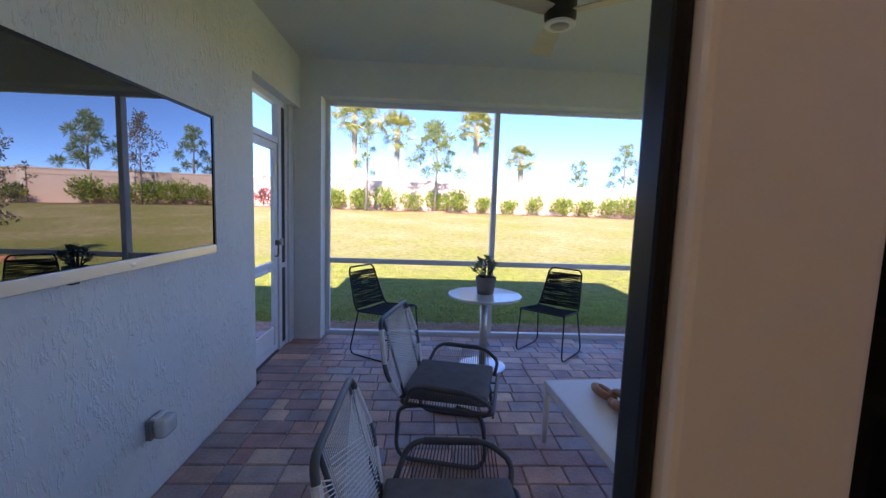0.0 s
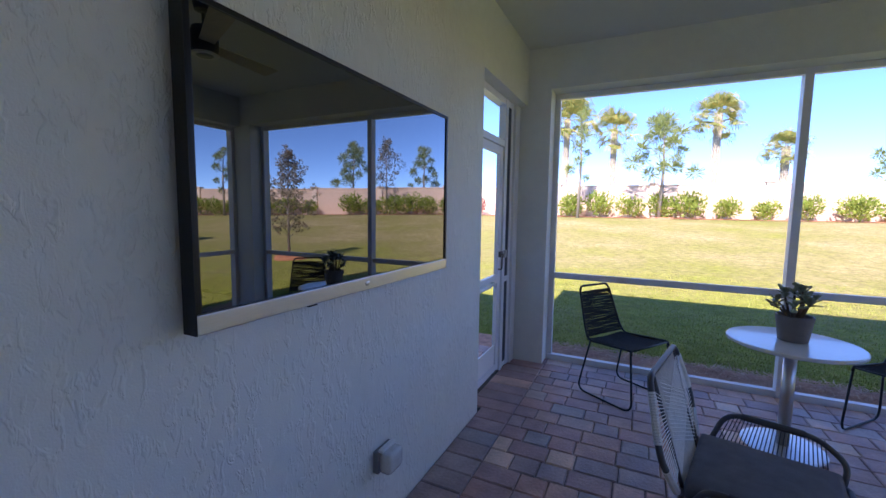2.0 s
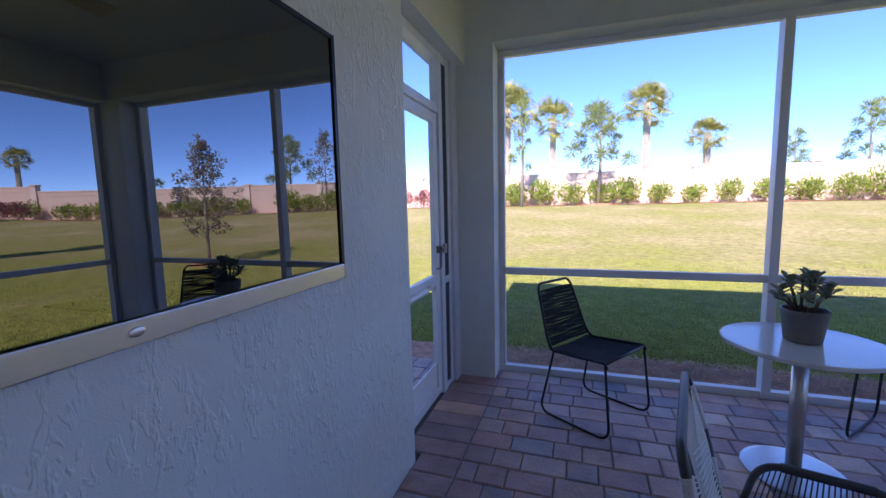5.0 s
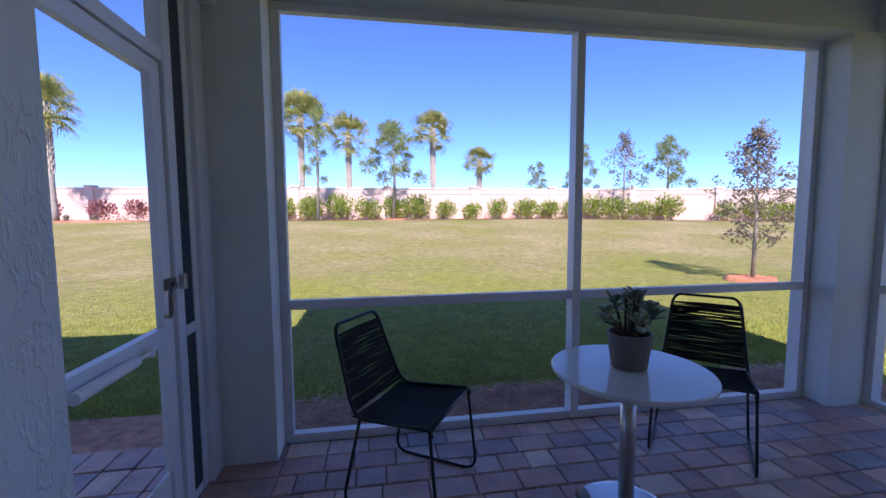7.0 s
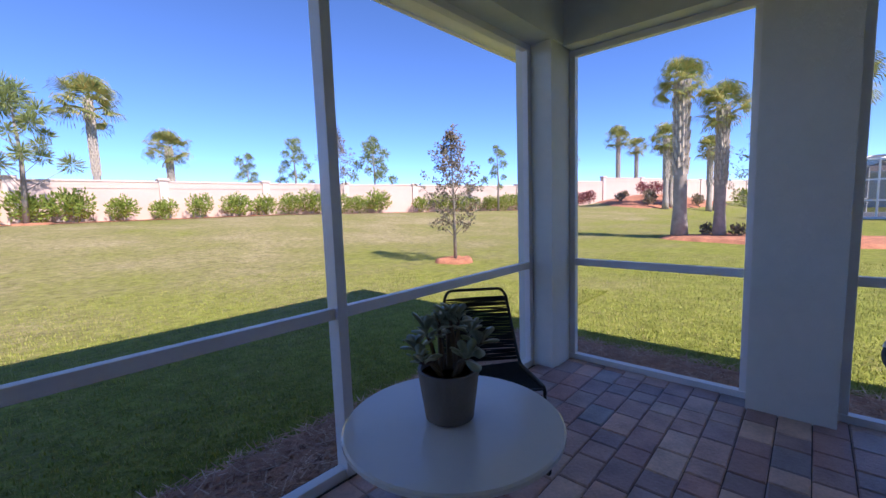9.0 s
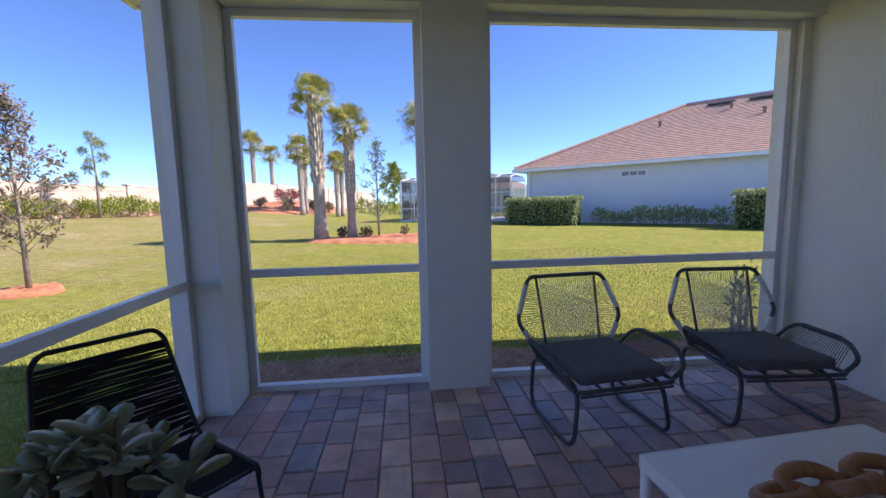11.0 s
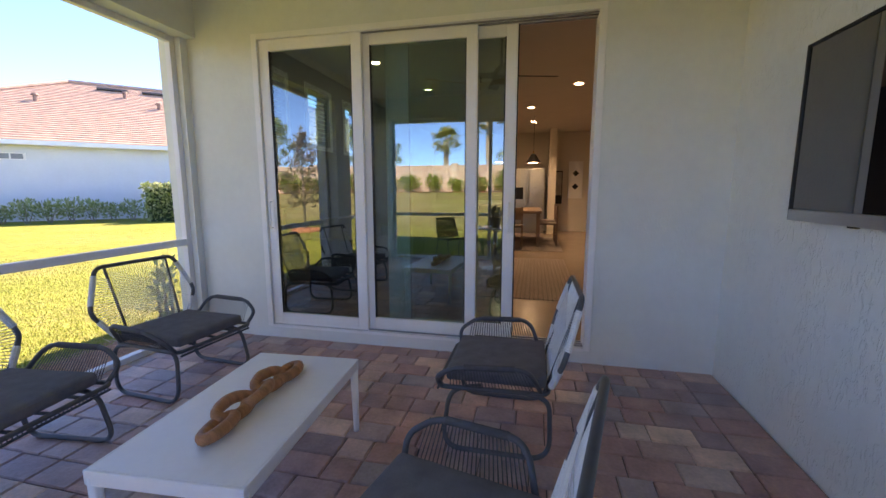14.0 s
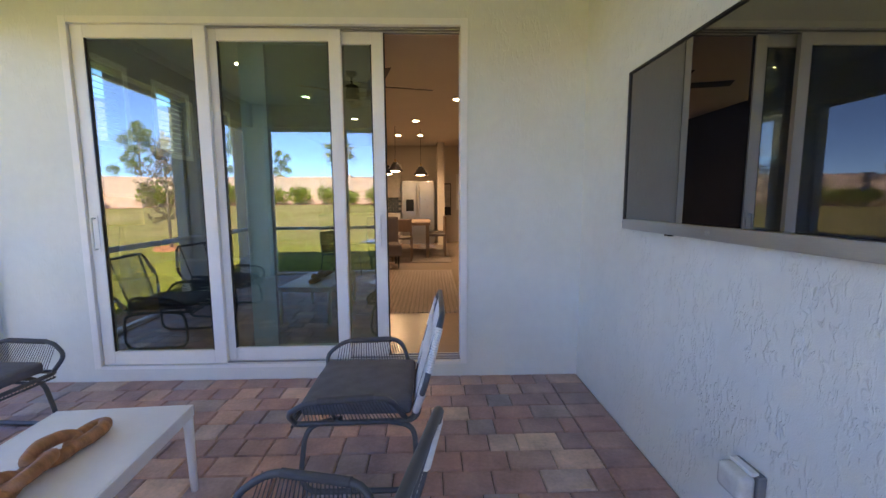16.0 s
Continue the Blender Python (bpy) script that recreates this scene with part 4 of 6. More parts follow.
def lounge_chair(at):
    """Low tube-frame chair with a six-sided corded back, corded arm loops and a flat cushion; it faces local +x."""
    c = thing("lounge_chair", "charcoal tube-frame lounge chair with pale cord back and dark cushion", "chair", "lounge chairs", at=at)
    R = 0.0125
    zs = 0.335
    for s in (1, -1):
        b = bmesh.new()
        tube(b, rounded([(0.08, s * 0.22, zs - 0.012), (0.25, s * 0.25, zs - 0.03), (0.285, s * 0.29, R), (-0.285, s * 0.29, R), (-0.275, s * 0.28, zs - 0.02), (-0.14, s * 0.25, zs - 0.012)], 0.11, 7), R, 10)
        part("sled_leg", b, M_FRAME, c, smooth=True)
    b = bmesh.new()
    tube(b, rounded([(0.31, 0.29, zs), (0.31, -0.29, zs), (-0.27, -0.27, zs), (-0.27, 0.27, zs)], 0.05, 4, True), R, 8, True)
    for y in (-0.14, 0.0, 0.14):
        tube(b, [(0.31, y, zs), (-0.27, y, zs)], 0.008, 6)
    part("seat_frame", b, M_FRAME, c, smooth=True)
    # back: six-sided loop leaning backwards
    bx = lambda z: -0.27 - (z - zs) * 0.30
    BH, BM = 0.475, 0.205              # height of the back and of its widest point
    ring = [(0.235, zs + 0.01), (0.365, zs + BM), (0.262, zs + BH)]
    loop = [(bx(z), y, z) for y, z in ring] + [(bx(z), -y, z) for y, z in ring[::-1]]
    b = bmesh.new()
    tube(b, rounded(loop, 0.05, 5, True), R + 0.001, 10, True)
    part("back_frame", b, M_FRAME, c, smooth=True)
    for y in (0.185, -0.185):
        b = bmesh.new()
        tube(b, [(bx(zs) + 0.005, y, zs), (bx(zs + BH), y * 1.13, zs + BH)], 0.009, 8)
        part("back_upright", b, M_FRAME, c, smooth=True)

    def side_y(z):
        t = z - zs
        return 0.235 + 0.13 * (t / BM) if t < BM else 0.365 - 0.103 * ((t - BM) / (BH - BM))

    # pale wrapping on the sloping sides
    for s in (1, -1):
        b = bmesh.new()
        for z0, z1 in ((zs + 0.04, zs + 0.15), (zs + 0.25, zs + 0.425)):
            n = 18
            for k in range(n):
                z = z0 + (z1 - z0) * (k + 0.5) / n
                zz = (z1 - z0) / n * 0.46
                tube(b, [(bx(z - zz), s * side_y(z - zz), z - zz), (bx(z + zz), s * side_y(z + zz), z + zz)], 0.0175, 8)
        tagged(part("cord_wrap", b, M_CORD, c, "pale cord wound round the frame"), kind="stuff")
    # cords: level runs from the sides to the uprights, crossing runs between them, and a warp from top to seat
    b = bmesh.new()
    n = 24
    for s in (1, -1):
        for k in range(n):
            t = (k + 0.5) / n
            z0 = zs + 0.04 + 0.40 * t
            yu = 0.187 + 0.020 * t
            zu = zs + 0.04 + 0.40 * (0.14 + 0.74 * t)
            tube(b, [(bx(z0), s * side_y(z0), z0), (bx(zu) + 0.010, s * yu, zu)], 0.0023, 4)
        for k in range(15):
            za = zs + 0.05 + 0.24 * (k + 0.5) / 15
            zb = za + 0.155
            tube(b, [(bx(za) + 0.012, s * 0.19, za), (bx(zb) + 0.014 + 0.004 * s, -s * 0.195, zb)], 0.0021, 4)
    for k in range(29):
        y = -0.18 + 0.36 * k / 28
        tube(b, [(bx(zs + BH), y * 1.12, zs + BH), (bx(zs) + 0.006, y, zs + 0.01)], 0.0019, 4)
    tagged(part("back_cord", b, M_CORD, c, "pale woven cord"), kind="stuff")
    # arms: loops flaring outwards over the seat's sides
    for s in (1, -1):
        b = bmesh.new()
        arm = [(-0.235, s * 0.262, zs), (-0.165, s * 0.365, zs + 0.158), (0.195, s * 0.378, zs + 0.146), (0.305, s * 0.345, zs + 0.075), (0.285, s * 0.282, zs)]
        tube(b, rounded(arm, 0.075, 6), R, 10)
        arm_ob = part("arm", b, M_FRAME, c, smooth=True)
        b = bmesh.new()
        for k in range(26):
            t = k / 25
            x0 = -0.14 + 0.36 * t
            x1 = -0.20 + 0.44 * t
            tube(b, [(x0, s * (0.366 + 0.010 * t), zs + 0.156 - 0.012 * t), (x1, s * 0.283, zs + 0.004)], 0.0024, 4)
        tagged(part("arm_cord", b, M_CORD_D, arm_ob, "charcoal cord"), kind="stuff")
        b = bmesh.new()
        tube(b, [(-0.10, s * 0.3672, zs + 0.1558), (0.15, s * 0.3765, zs + 0.1475)], 0.0155, 10)
        part("arm_wrap", b, M_CORD_D, arm_ob)
    b = bmesh.new()
    box(b, -0.26, 0.275, -0.25, 0.25, zs + 0.013, zs + 0.078, 0.022)
    bmesh.ops.subdivide_edges(b, edges=[e for e in b.edges if e.calc_length() > 0.2], cuts=7, use_grid_fill=True)
    for v in b.verts:
        if v.co.z > zs + 0.06:
            r = max(abs(v.co.x) / 0.275, abs(v.co.y) / 0.25)
            v.co.z += 0.014 * (1 - r * r) + 0.002 * noise.noise(v.co * 14)
    cush = part("cushion", b, M_CUSH, c, "flat charcoal fabric seat cushion", smooth=True)
    b = bmesh.new()
    tube(b, rounded([(0.272, 0.246, zs + 0.062), (0.272, -0.246, zs + 0.062), (-0.257, -0.246, zs + 0.062), (-0.257, 0.246, zs + 0.062)], 0.03, 3, True), 0.004, 5, True)
    part("piping", b, M_CUSH, cush)
    b = bmesh.new()
    for k in range(30):
        y = -0.26 + 0.52 * k / 29
        tube(b, [(0.31, y, zs), (0.312, y, zs - 0.022)], 0.003, 4)
    tube(b, [(0.312, 0.27, zs - 0.024), (0.312, -0.27, zs - 0.024)], 0.006, 6)
    tagged(part("front_cord", b, M_CORD_D, c, "charcoal cord"), kind="stuff")
    return c


SHORT = Matrix.Diagonal((0.93, 1, 1, 1))      # seat depth against width
first_lounge = lounge_chair(pose(3.585, 1.89, 0.0, 0, 0, 186) @ SHORT)
copy_thing(first_lounge, pose(3.585, 0.88, 0.0, 0, 0, 175))
copy_thing(first_lounge, pose(1.51, 2.17, 0.0, 0, 0, -13))
copy_thing(first_lounge, pose(1.435, 0.95, 0.0, 0, 0, 0))

# ---------------- coffee table ----------------
def perforated_material():
    m = mat("white_perforated_metal", (0.9, 0.9, 0.9), 0.4, var=0.04, scale=4)
    n, l = m.node_tree.nodes, m.node_tree.links
    geo = n.new("ShaderNodeNewGeometry")
    vor = n.new("ShaderNodeTexVoronoi")
    vor.inputs["Scale"].default_value = 78
    vor.inputs["Randomness"].default_value = 0.0
    mp = n.new("ShaderNodeMapping")
    mp.inputs["Rotation"].default_value = (0, 0, radians(45))
    l.new(geo.outputs["Position"], mp.inputs["Vector"])
    l.new(mp.outputs[0], vor.inputs["Vector"])
    r = n.new("ShaderNodeMapRange")
    r.inputs["From Min"].default_value, r.inputs["From Max"].default_value = 0.22, 0.30
    l.new(vor.outputs["Distance"], r.inputs["Value"])
    old = n["Principled BSDF"].inputs["Base Color"].links[0].from_socket
    holes = n.new("ShaderNodeMix")
    holes.data_type = "RGBA"
    holes.inputs["A"].default_value = (0.6, 0.6, 0.61, 1)
    l.new(r.outputs[0], holes.inputs["Factor"])
    l.new(old, holes.inputs["B"])
    l.new(holes.outputs["Result"], n["Principled BSDF"].inputs["Base Color"])
    bp = n.new("ShaderNodeBump")
    bp.inputs["Strength"].default_value = 0.9
    bp.inputs["Distance"].default_value = 0.006
    l.new(r.outputs[0], bp.inputs["Height"])
    l.new(bp.outputs[0], n["Principled BSDF"].inputs["Normal"])
    return m


M_PERF = perforated_material()
M_WHITE = mat("white_powder_coat", (0.88, 0.88, 0.88), 0.4, var=0.04, scale=6)
ct = thing("coffee_table", "low white metal coffee table with a perforated top", "coffee table", at=pose(2.423, 1.68, 0, 0, 0, 3.9))
hx, hy = 0.285, 0.487
part("tabletop", boxed(-hx + 0.012, hx - 0.012, -hy + 0.012, hy - 0.012, 0.392, 0.405), M_PERF, ct, "white perforated sheet")
bm = bmesh.new()
for a in ((-hx, hx, -hy, -hy + 0.012), (-hx, hx, hy - 0.012, hy), (-hx, -hx + 0.012, -hy + 0.012, hy - 0.012), (hx - 0.012, hx, -hy + 0.012, hy - 0.012)):
    box(bm, *a, 0.352, 0.4055, 0.005)
part("apron", bm, M_WHITE, ct)
for sx in (1, -1):
    for sy in (1, -1):
        bm = bmesh.new()
        tube(bm, [(sx * (hx - 0.02), sy * (hy - 0.02), 0.378), (sx * (hx - 0.017), sy * (hy - 0.017), 0.0)], [0.0215, 0.015], 16)
        part("leg", bm, M_WHITE, ct, smooth=True)

# ---------------- carved wooden chain ----------------
M_WOOD = mat("carved_mango_wood", (0.44, 0.19, 0.085), 0.5, var=0.3, scale=9, stretch=(1, 5, 1), bump=0.15, bump_scale=40, dark=(0.24, 0.11, 0.045))
chain = thing("wooden_chain", "carved brown wooden chain ornament of five links on the coffee table", "ornament", at=pose(2.413, 1.682, 0.406, 0, 0, 92.5))
for k in range(5):
    bm = bmesh.new()
    pts = []
    long, short = 0.078, 0.037
    for i in range(24):
        a = 2 * math.pi * i / 24
        pts.append((long * math.cos(a) * (1.0 if abs(math.cos(a)) < 0.8 else 1.03), short * math.sin(a), 0))
    tube(bm, pts, [0.0205 + 0.0035 * abs(math.sin(2 * math.pi * i / 24)) for i in range(24)], 12, True)
    for v in bm.verts:
        v.co += Vector((noise.noise(v.co * 22 + Vector((k, 0, 0))), noise.noise(v.co * 22 + Vector((0, k, 9))), 0)) * 0.004
    tilt = (10, -34, 28, -32, 14)[k]
    lift = (0.026, 0.040, 0.038, 0.040, 0.028)[k]
    bm.transform(pose(-0.236 + 0.118 * k, 0.012 * (-1) ** k, lift, tilt, 0, (6, -10, 8, -8, 4)[k]))
    part("link", bm, M_WOOD, chain, smooth=True)

# ---------------- great room furnishings ----------------
M_BLIND = mat("pale_vertical_blind", (0.88, 0.90, 0.88), 0.6, var=0.05)
blind = thing("blind_stack", "stack of pale vertical blinds drawn aside behind the glass", "blind", at=Matrix.Translation((2.40, -0.235, 0)))
for k in range(7):
    bm = bmesh.new()
    bmesh.ops.create_cube(bm, size=1, matrix=pose(-0.075 + 0.025 * k, 0.012 * (k % 2), 1.31, 0, 0, 6) @ Matrix.Diagonal((0.075, 0.003, 2.4, 1)))
    part("vane", bm, M_BLIND, blind)
part("head_rail", boxed(-0.12, 0.12, -0.03, 0.03, 2.51, 2.55), M_ALU_WARM, blind)

# the first downlight, just inside the door, is an added one out of view
for k, (x, y) in enumerate(((0.7, -0.9), (0.66, -3.85), (3.36, -2.18), (3.05, -3.7), (1.4, -5.6), (1.35, -7.4), (1.9, -7.4), (2.6, -5.4))):
    dl = thing("downlight", "round recessed ceiling downlight, lit warm", "downlight", "recessed lights", at=Matrix.Translation((x, y, ZI)))
    part("trim", lathe(bmesh.new(), [(0.06, -0.006), (0.085, -0.006), (0.088, -0.001)], 20), M_ALU_WARM, dl)
    part("lamp", cyl(bmesh.new(), (0, 0, -0.009), 0.055, 0.055, 0.004, 20), M_LAMP, dl)
# the first spot is added to brighten the open door panel's stile
for x, y, e in ((0.7, -0.9, 9), (0.66, -3.85, 16), (3.05, -3.75, 12), (1.35, -7.4, 40), (1.4, -5.6, 18)):
    ld = bpy.data.lights.new("room_light", "SPOT")
    ld.energy, ld.shadow_soft_size, ld.color = e * 0.7, 0.05, (1.0, 0.74, 0.48)
    ld.spot_size, ld.spot_blend = radians(130), 0.6
    new("room_light", ld).location = (x, y, ZI - 0.012)

rfan = thing("room_fan", "dark ceiling fan in the great room", "ceiling fan", at=Matrix.Translation((1.68, -1.65, -0.08)))
part("downrod", cyl(bmesh.new(), (0, 0, 2.72), 0.014, 0.014, 0.305, 10), M_BRONZE, rfan)
part("motor", lathe(bmesh.new(), [(0.05, 2.54), (0.10, 2.57), (0.10, 2.66), (0.04, 2.73)], 24), M_BRONZE, rfan)
for k in range(4):
    bm = boxed(0.09, 0.62, -0.06, 0.06, -0.004, 0.004, bevel=0.002)
    bm.transform(Matrix.Rotation(radians(15 + 90 * k), 4, "Z") @ Matrix.Translation((0, 0, 2.63)) @ Matrix.Rotation(radians(12), 4, "X"))
    part("blade", bm, M_BRONZE, rfan)

M_INOX = mat("stainless_steel", (0.5, 0.48, 0.45), 0.3, metal=1.0, var=0.08, scale=3)
fr = thing("refrigerator", "stainless steel double-door refrigerator against the kitchen wall", "refrigerator", at=Matrix.Translation((1.47, -9.0, 0.095)))
part("body", boxed(-0.46, 0.46, -0.38, 0.30, 0.0, 1.8, bevel=0.01), M_INOX, fr)
for s in (-1, 1):
    d = part("door", boxed(s * 0.005, s * 0.455, 0.30, 0.345, 0.62, 1.79, bevel=0.006), M_INOX, fr)
    part("handle", tube(bmesh.new(), [(s * 0.04, 0.385, 0.8), (s * 0.04, 0.385, 1.65)], 0.012, 8), M_INOX, d)
part("drawer", boxed(-0.455, 0.455, 0.30, 0.345, 0.03, 0.6, bevel=0.006), M_INOX, fr)
part("dispenser", boxed(0.12, 0.34, 0.346, 0.35, 0.95, 1.28), M_BLACK, fr)
structure("cabinet_wall", boxed(1.98, IX1, -9.4, -8.75, 0.095, 0.98), mat("white_cabinet", (0.7, 0.66, 0.6), 0.5), "white kitchen base cabinets", "cabinet")
structure("upper_cabinet", boxed(1.98, IX1, -9.4, -9.05, 1.45, 2.4), mat("white_upper_cabinet", (0.7, 0.66, 0.6), 0.5), "white kitchen wall cabinets", "cabinet")
structure("kitchen_wall", boxed(IX0, IX1, -9.6, -9.4, 0.095, ZI), M_CREAM, "warm white kitchen wall with grey tiles", "wall")
bm = bmesh.new()
for i in range(14):
    for j in range(6):
        box(bm, 2.0 + i * 0.16 + (j % 2) * 0.08, 2.15 + i * 0.16 + (j % 2) * 0.08, -9.398, -9.388, 0.99 + j * 0.075, 1.06 + j * 0.075)
tagged(part("backsplash_tiles", bm, mat("grey_glass_tile", (0.2, 0.21, 0.21), 0.2)), "grey glazed backsplash tiles", "tiles", kind="stuff")
structure("hall_pier", boxed(0.72, 0.92, -9.4, -8.6, 0.095, ZI), M_CREAM, "warm white pier beside the refrigerator", "wall")
mirror = thing("wall_mirror", "tall framed picture on the hall wall", "picture", at=Matrix.Translation((0.62, -9.38, 0)))
part("frame", boxed(-0.12, 0.12, 0, 0.02, 0.9, 1.85, bevel=0.004), M_BRONZE, mirror)
part("panel", boxed(-0.10, 0.10, 0.02, 0.024, 1.15, 1.82), mat("pale_print", (0.55, 0.52, 0.48), 0.5, var=0.3, scale=6), mirror)

print_panel = thing("wall_panel", "tall white panel with two dark diamond motifs on the hall wall", "picture", at=Matrix.Translation((0.14, -9.38, 0)))
board = part("board", boxed(-0.2, 0.2, -0.018, 0.02, 1.06, 2.12, bevel=0.004), M_ALU_WARM, print_panel)
for z in (1.4, 1.78):
    bm = bmesh.new()
    bmesh.ops.create_cube(bm, size=1.0, matrix=pose(0, 0.022, z, 0, 45, 0) @ Matrix.Diagonal((0.13, 0.006, 0.13, 1)))
    part("diamond_motif", bm, M_BRONZE, board, "dark diamond motif")


def pendant(x, y, z, tilt=0):
    p = thing("pendant_lamp", "black cone pendant lamp with a brass neck, lit", "pendant lamp", "kitchen pendants", at=Matrix.Translation((x, y, z)))
    sh = bmesh.new()
    lathe(sh, [(0.165, 0.0), (0.17, 0.004), (0.05, 0.19), (0.03, 0.20)], 24)
    part("shade", sh, M_BRONZE, p)
    part("neck", cyl(bmesh.new(), (0, 0, 0.2), 0.022, 0.018, 0.06, 12), mat("brass", (0.6, 0.42, 0.2), 0.35, metal=1.0), p)
    part("cord", cyl(bmesh.new(), (0, 0, 0.26), 0.004, 0.004, ZI - z - 0.26, 6), M_BRONZE, p)
    part("bulb", cyl(bmesh.new(), (0, 0, -0.004), 0.10, 0.10, 0.003, 16), M_LAMP, p)
    return p


pendant(1.33, -6.6, 1.92)
pendant(1.88, -6.2, 1.98)
pendant(2.08, -6.4, 1.93)

M_OAK = mat("grey_brown_wood", (0.20, 0.13, 0.085), 0.5, var=0.2, scale=5, stretch=(6, 1, 1))
M_TAUPE = mat("taupe_upholstery", (0.16, 0.13, 0.115), 0.9, var=0.12, scale=10)
tbl = thing("dining_table", "grey-brown wooden dining table", "table", at=Matrix.Translation((1.62, -6.6, 0.105)))
part("tabletop", boxed(-0.5, 0.5, -0.9, 0.9, 0.70, 0.76, bevel=0.006), M_OAK, tbl)
for sx in (1, -1):
    for sy in (1, -1):
        part("leg", boxed(sx * 0.40, sx * 0.47, sy * 0.78, sy * 0.86, 0, 0.70), M_OAK, tbl)


def room_chair(x, y, rz):
    c = thing("wooden_chair", "dark wooden dining chair with a taupe seat", "chair", "room chairs", at=pose(x, y, 0.105, 0, 0, rz))
    for sx, sy in ((0.19, 0.19), (0.19, -0.19)):
        part("leg", boxed(sx - 0.018, sx + 0.018, sy - 0.018, sy + 0.018, 0, 0.44), M_OAK, c)
    for sy in (0.19, -0.19):
        part("back_leg", boxed(-0.21, -0.172, sy - 0.018, sy + 0.018, 0, 0.86), M_OAK, c)
    part("seat", boxed(-0.2, 0.21, -0.21, 0.21, 0.44, 0.49, bevel=0.012), M_TAUPE, c)
    part("backrest", boxed(-0.205, -0.175, -0.2, 0.2, 0.6, 0.84, bevel=0.006), M_OAK, c)
    return c


room_chair(0.98, -6.2, 0)
room_chair(0.98, -6.9, 0)
room_chair(2.3, -6.4, 180)
room_chair(1.7, -5.45, 270)
arm = thing("armchair", "taupe upholstered armchair with dark legs", "armchair", at=pose(1.98, -4.6, 0.105, 0, 0, 100))
part("seat", boxed(-0.30, 0.33, -0.3, 0.3, 0.22, 0.44, bevel=0.04), M_TAUPE, arm)
part("backrest", boxed(-0.40, -0.26, -0.3, 0.3, 0.3, 0.92, bevel=0.04), M_TAUPE, arm)
for sx in (-0.28, 0.26):
    for sy in (-0.24, 0.24):
        part("leg", cyl(bmesh.new(), (sx, sy, 0), 0.012, 0.02, 0.23, 8), M_BRONZE, arm)
sofa = thing("sofa", "long dark grey sofa beside the accent wall", "sofa", at=pose(3.55, -2.6, 0.096, 0, 0, 180))
M_SOFA = mat("dark_grey_sofa_fabric", (0.06, 0.062, 0.068), 0.9, var=0.15, scale=10)
part("seat", boxed(-0.35, 0.4, -1.0, 1.0, 0.1, 0.42, bevel=0.04), M_SOFA, sofa)
part("backrest", boxed(-0.55, -0.33, -1.0, 1.0, 0.1, 0.82, bevel=0.05), M_SOFA, sofa)
for s in (1, -1):
    part("arm", boxed(-0.5, 0.4, s * 1.0, s * 1.18, 0.1, 0.6, bevel=0.04), M_SOFA, sofa)
M_RUG = mat("cream_patterned_rug", (0.44, 0.36, 0.29), 0.95, var=0.2, scale=7)
rn, rl = M_RUG.node_tree.nodes, M_RUG.node_tree.links
chevron = rn.new("ShaderNodeTexBrick")
chevron.inputs["Scale"].default_value = 7.0
chevron.inputs["Mortar Size"].default_value = 0.05
chevron.inputs["Color1"].default_value, chevron.inputs["Color2"].default_value = (0.46, 0.37, 0.30, 1), (0.38, 0.30, 0.24, 1)
chevron.inputs["Mortar"].default_value = (0.20, 0.155, 0.13, 1)
turn = rn.new("ShaderNodeMapping")
turn.inputs["Rotation"].default_value = (0, 0, radians(45))
rl.new(rn.new("ShaderNodeNewGeometry").outputs["Position"], turn.inputs["Vector"])
rl.new(turn.outputs[0], chevron.inputs["Vector"])
rl.new(chevron.outputs["Color"], rn["Principled BSDF"].inputs["Base Color"])
tagged(part("rug", boxed(0.75, 2.3, -4.2, -1.4, 0.096, 0.104), M_RUG), "cream and beige patterned rug on the tiles", "rug")
tagged(part("dining_rug", boxed(0.7, 2.7, -7.7, -5.1, 0.096, 0.104), mat("grey_rug", (0.24, 0.2, 0.18), 0.95, var=0.3, scale=5)), "grey-brown rug under the dining table", "rug")
lamp = thing("table_lamp", "table lamp with a tan drum shade on a dark side table", "lamp", at=Matrix.Translation((3.85, -0.75, 0.096)))
part("side_table", cyl(bmesh.new(), (0, 0, 0), 0.22, 0.22, 0.55, 24), M_OAK, lamp)
part("stem", cyl(bmesh.new(), (0, 0, 0.55), 0.05, 0.02, 0.45, 16), M_BRONZE, lamp)
part("shade", lathe(bmesh.new(), [(0.16, 1.02), (0.17, 1.025), (0.155, 1.26), (0.14, 1.262)], 24), mat("tan_linen_shade", (0.55, 0.33, 0.19), 0.9, var=0.06), lamp)

# ---------------- plants ----------------
def leaf_mat(name, colors, rough=0.55):
    """Leaves that let some light through."""
    m = piece_mat(name, colors, rough, True, 0.0)
    n, l = m.node_tree.nodes, m.node_tree.links
    b = n["Principled BSDF"]
    b.inputs["Specular IOR Level"].default_value = 0.35
    tr = n.new("ShaderNodeBsdfTranslucent")
    l.new(b.inputs["Base Color"].links[0].from_socket, tr.inputs["Color"])
    mx = n.new("ShaderNodeMixShader")
    mx.inputs[0].default_value = 0.35
    l.new(b.outputs[0], mx.inputs[1])
    l.new(tr.outputs[0], mx.inputs[2])
    l.new(mx.outputs[0], n["Material Output"].inputs["Surface"])
    return m


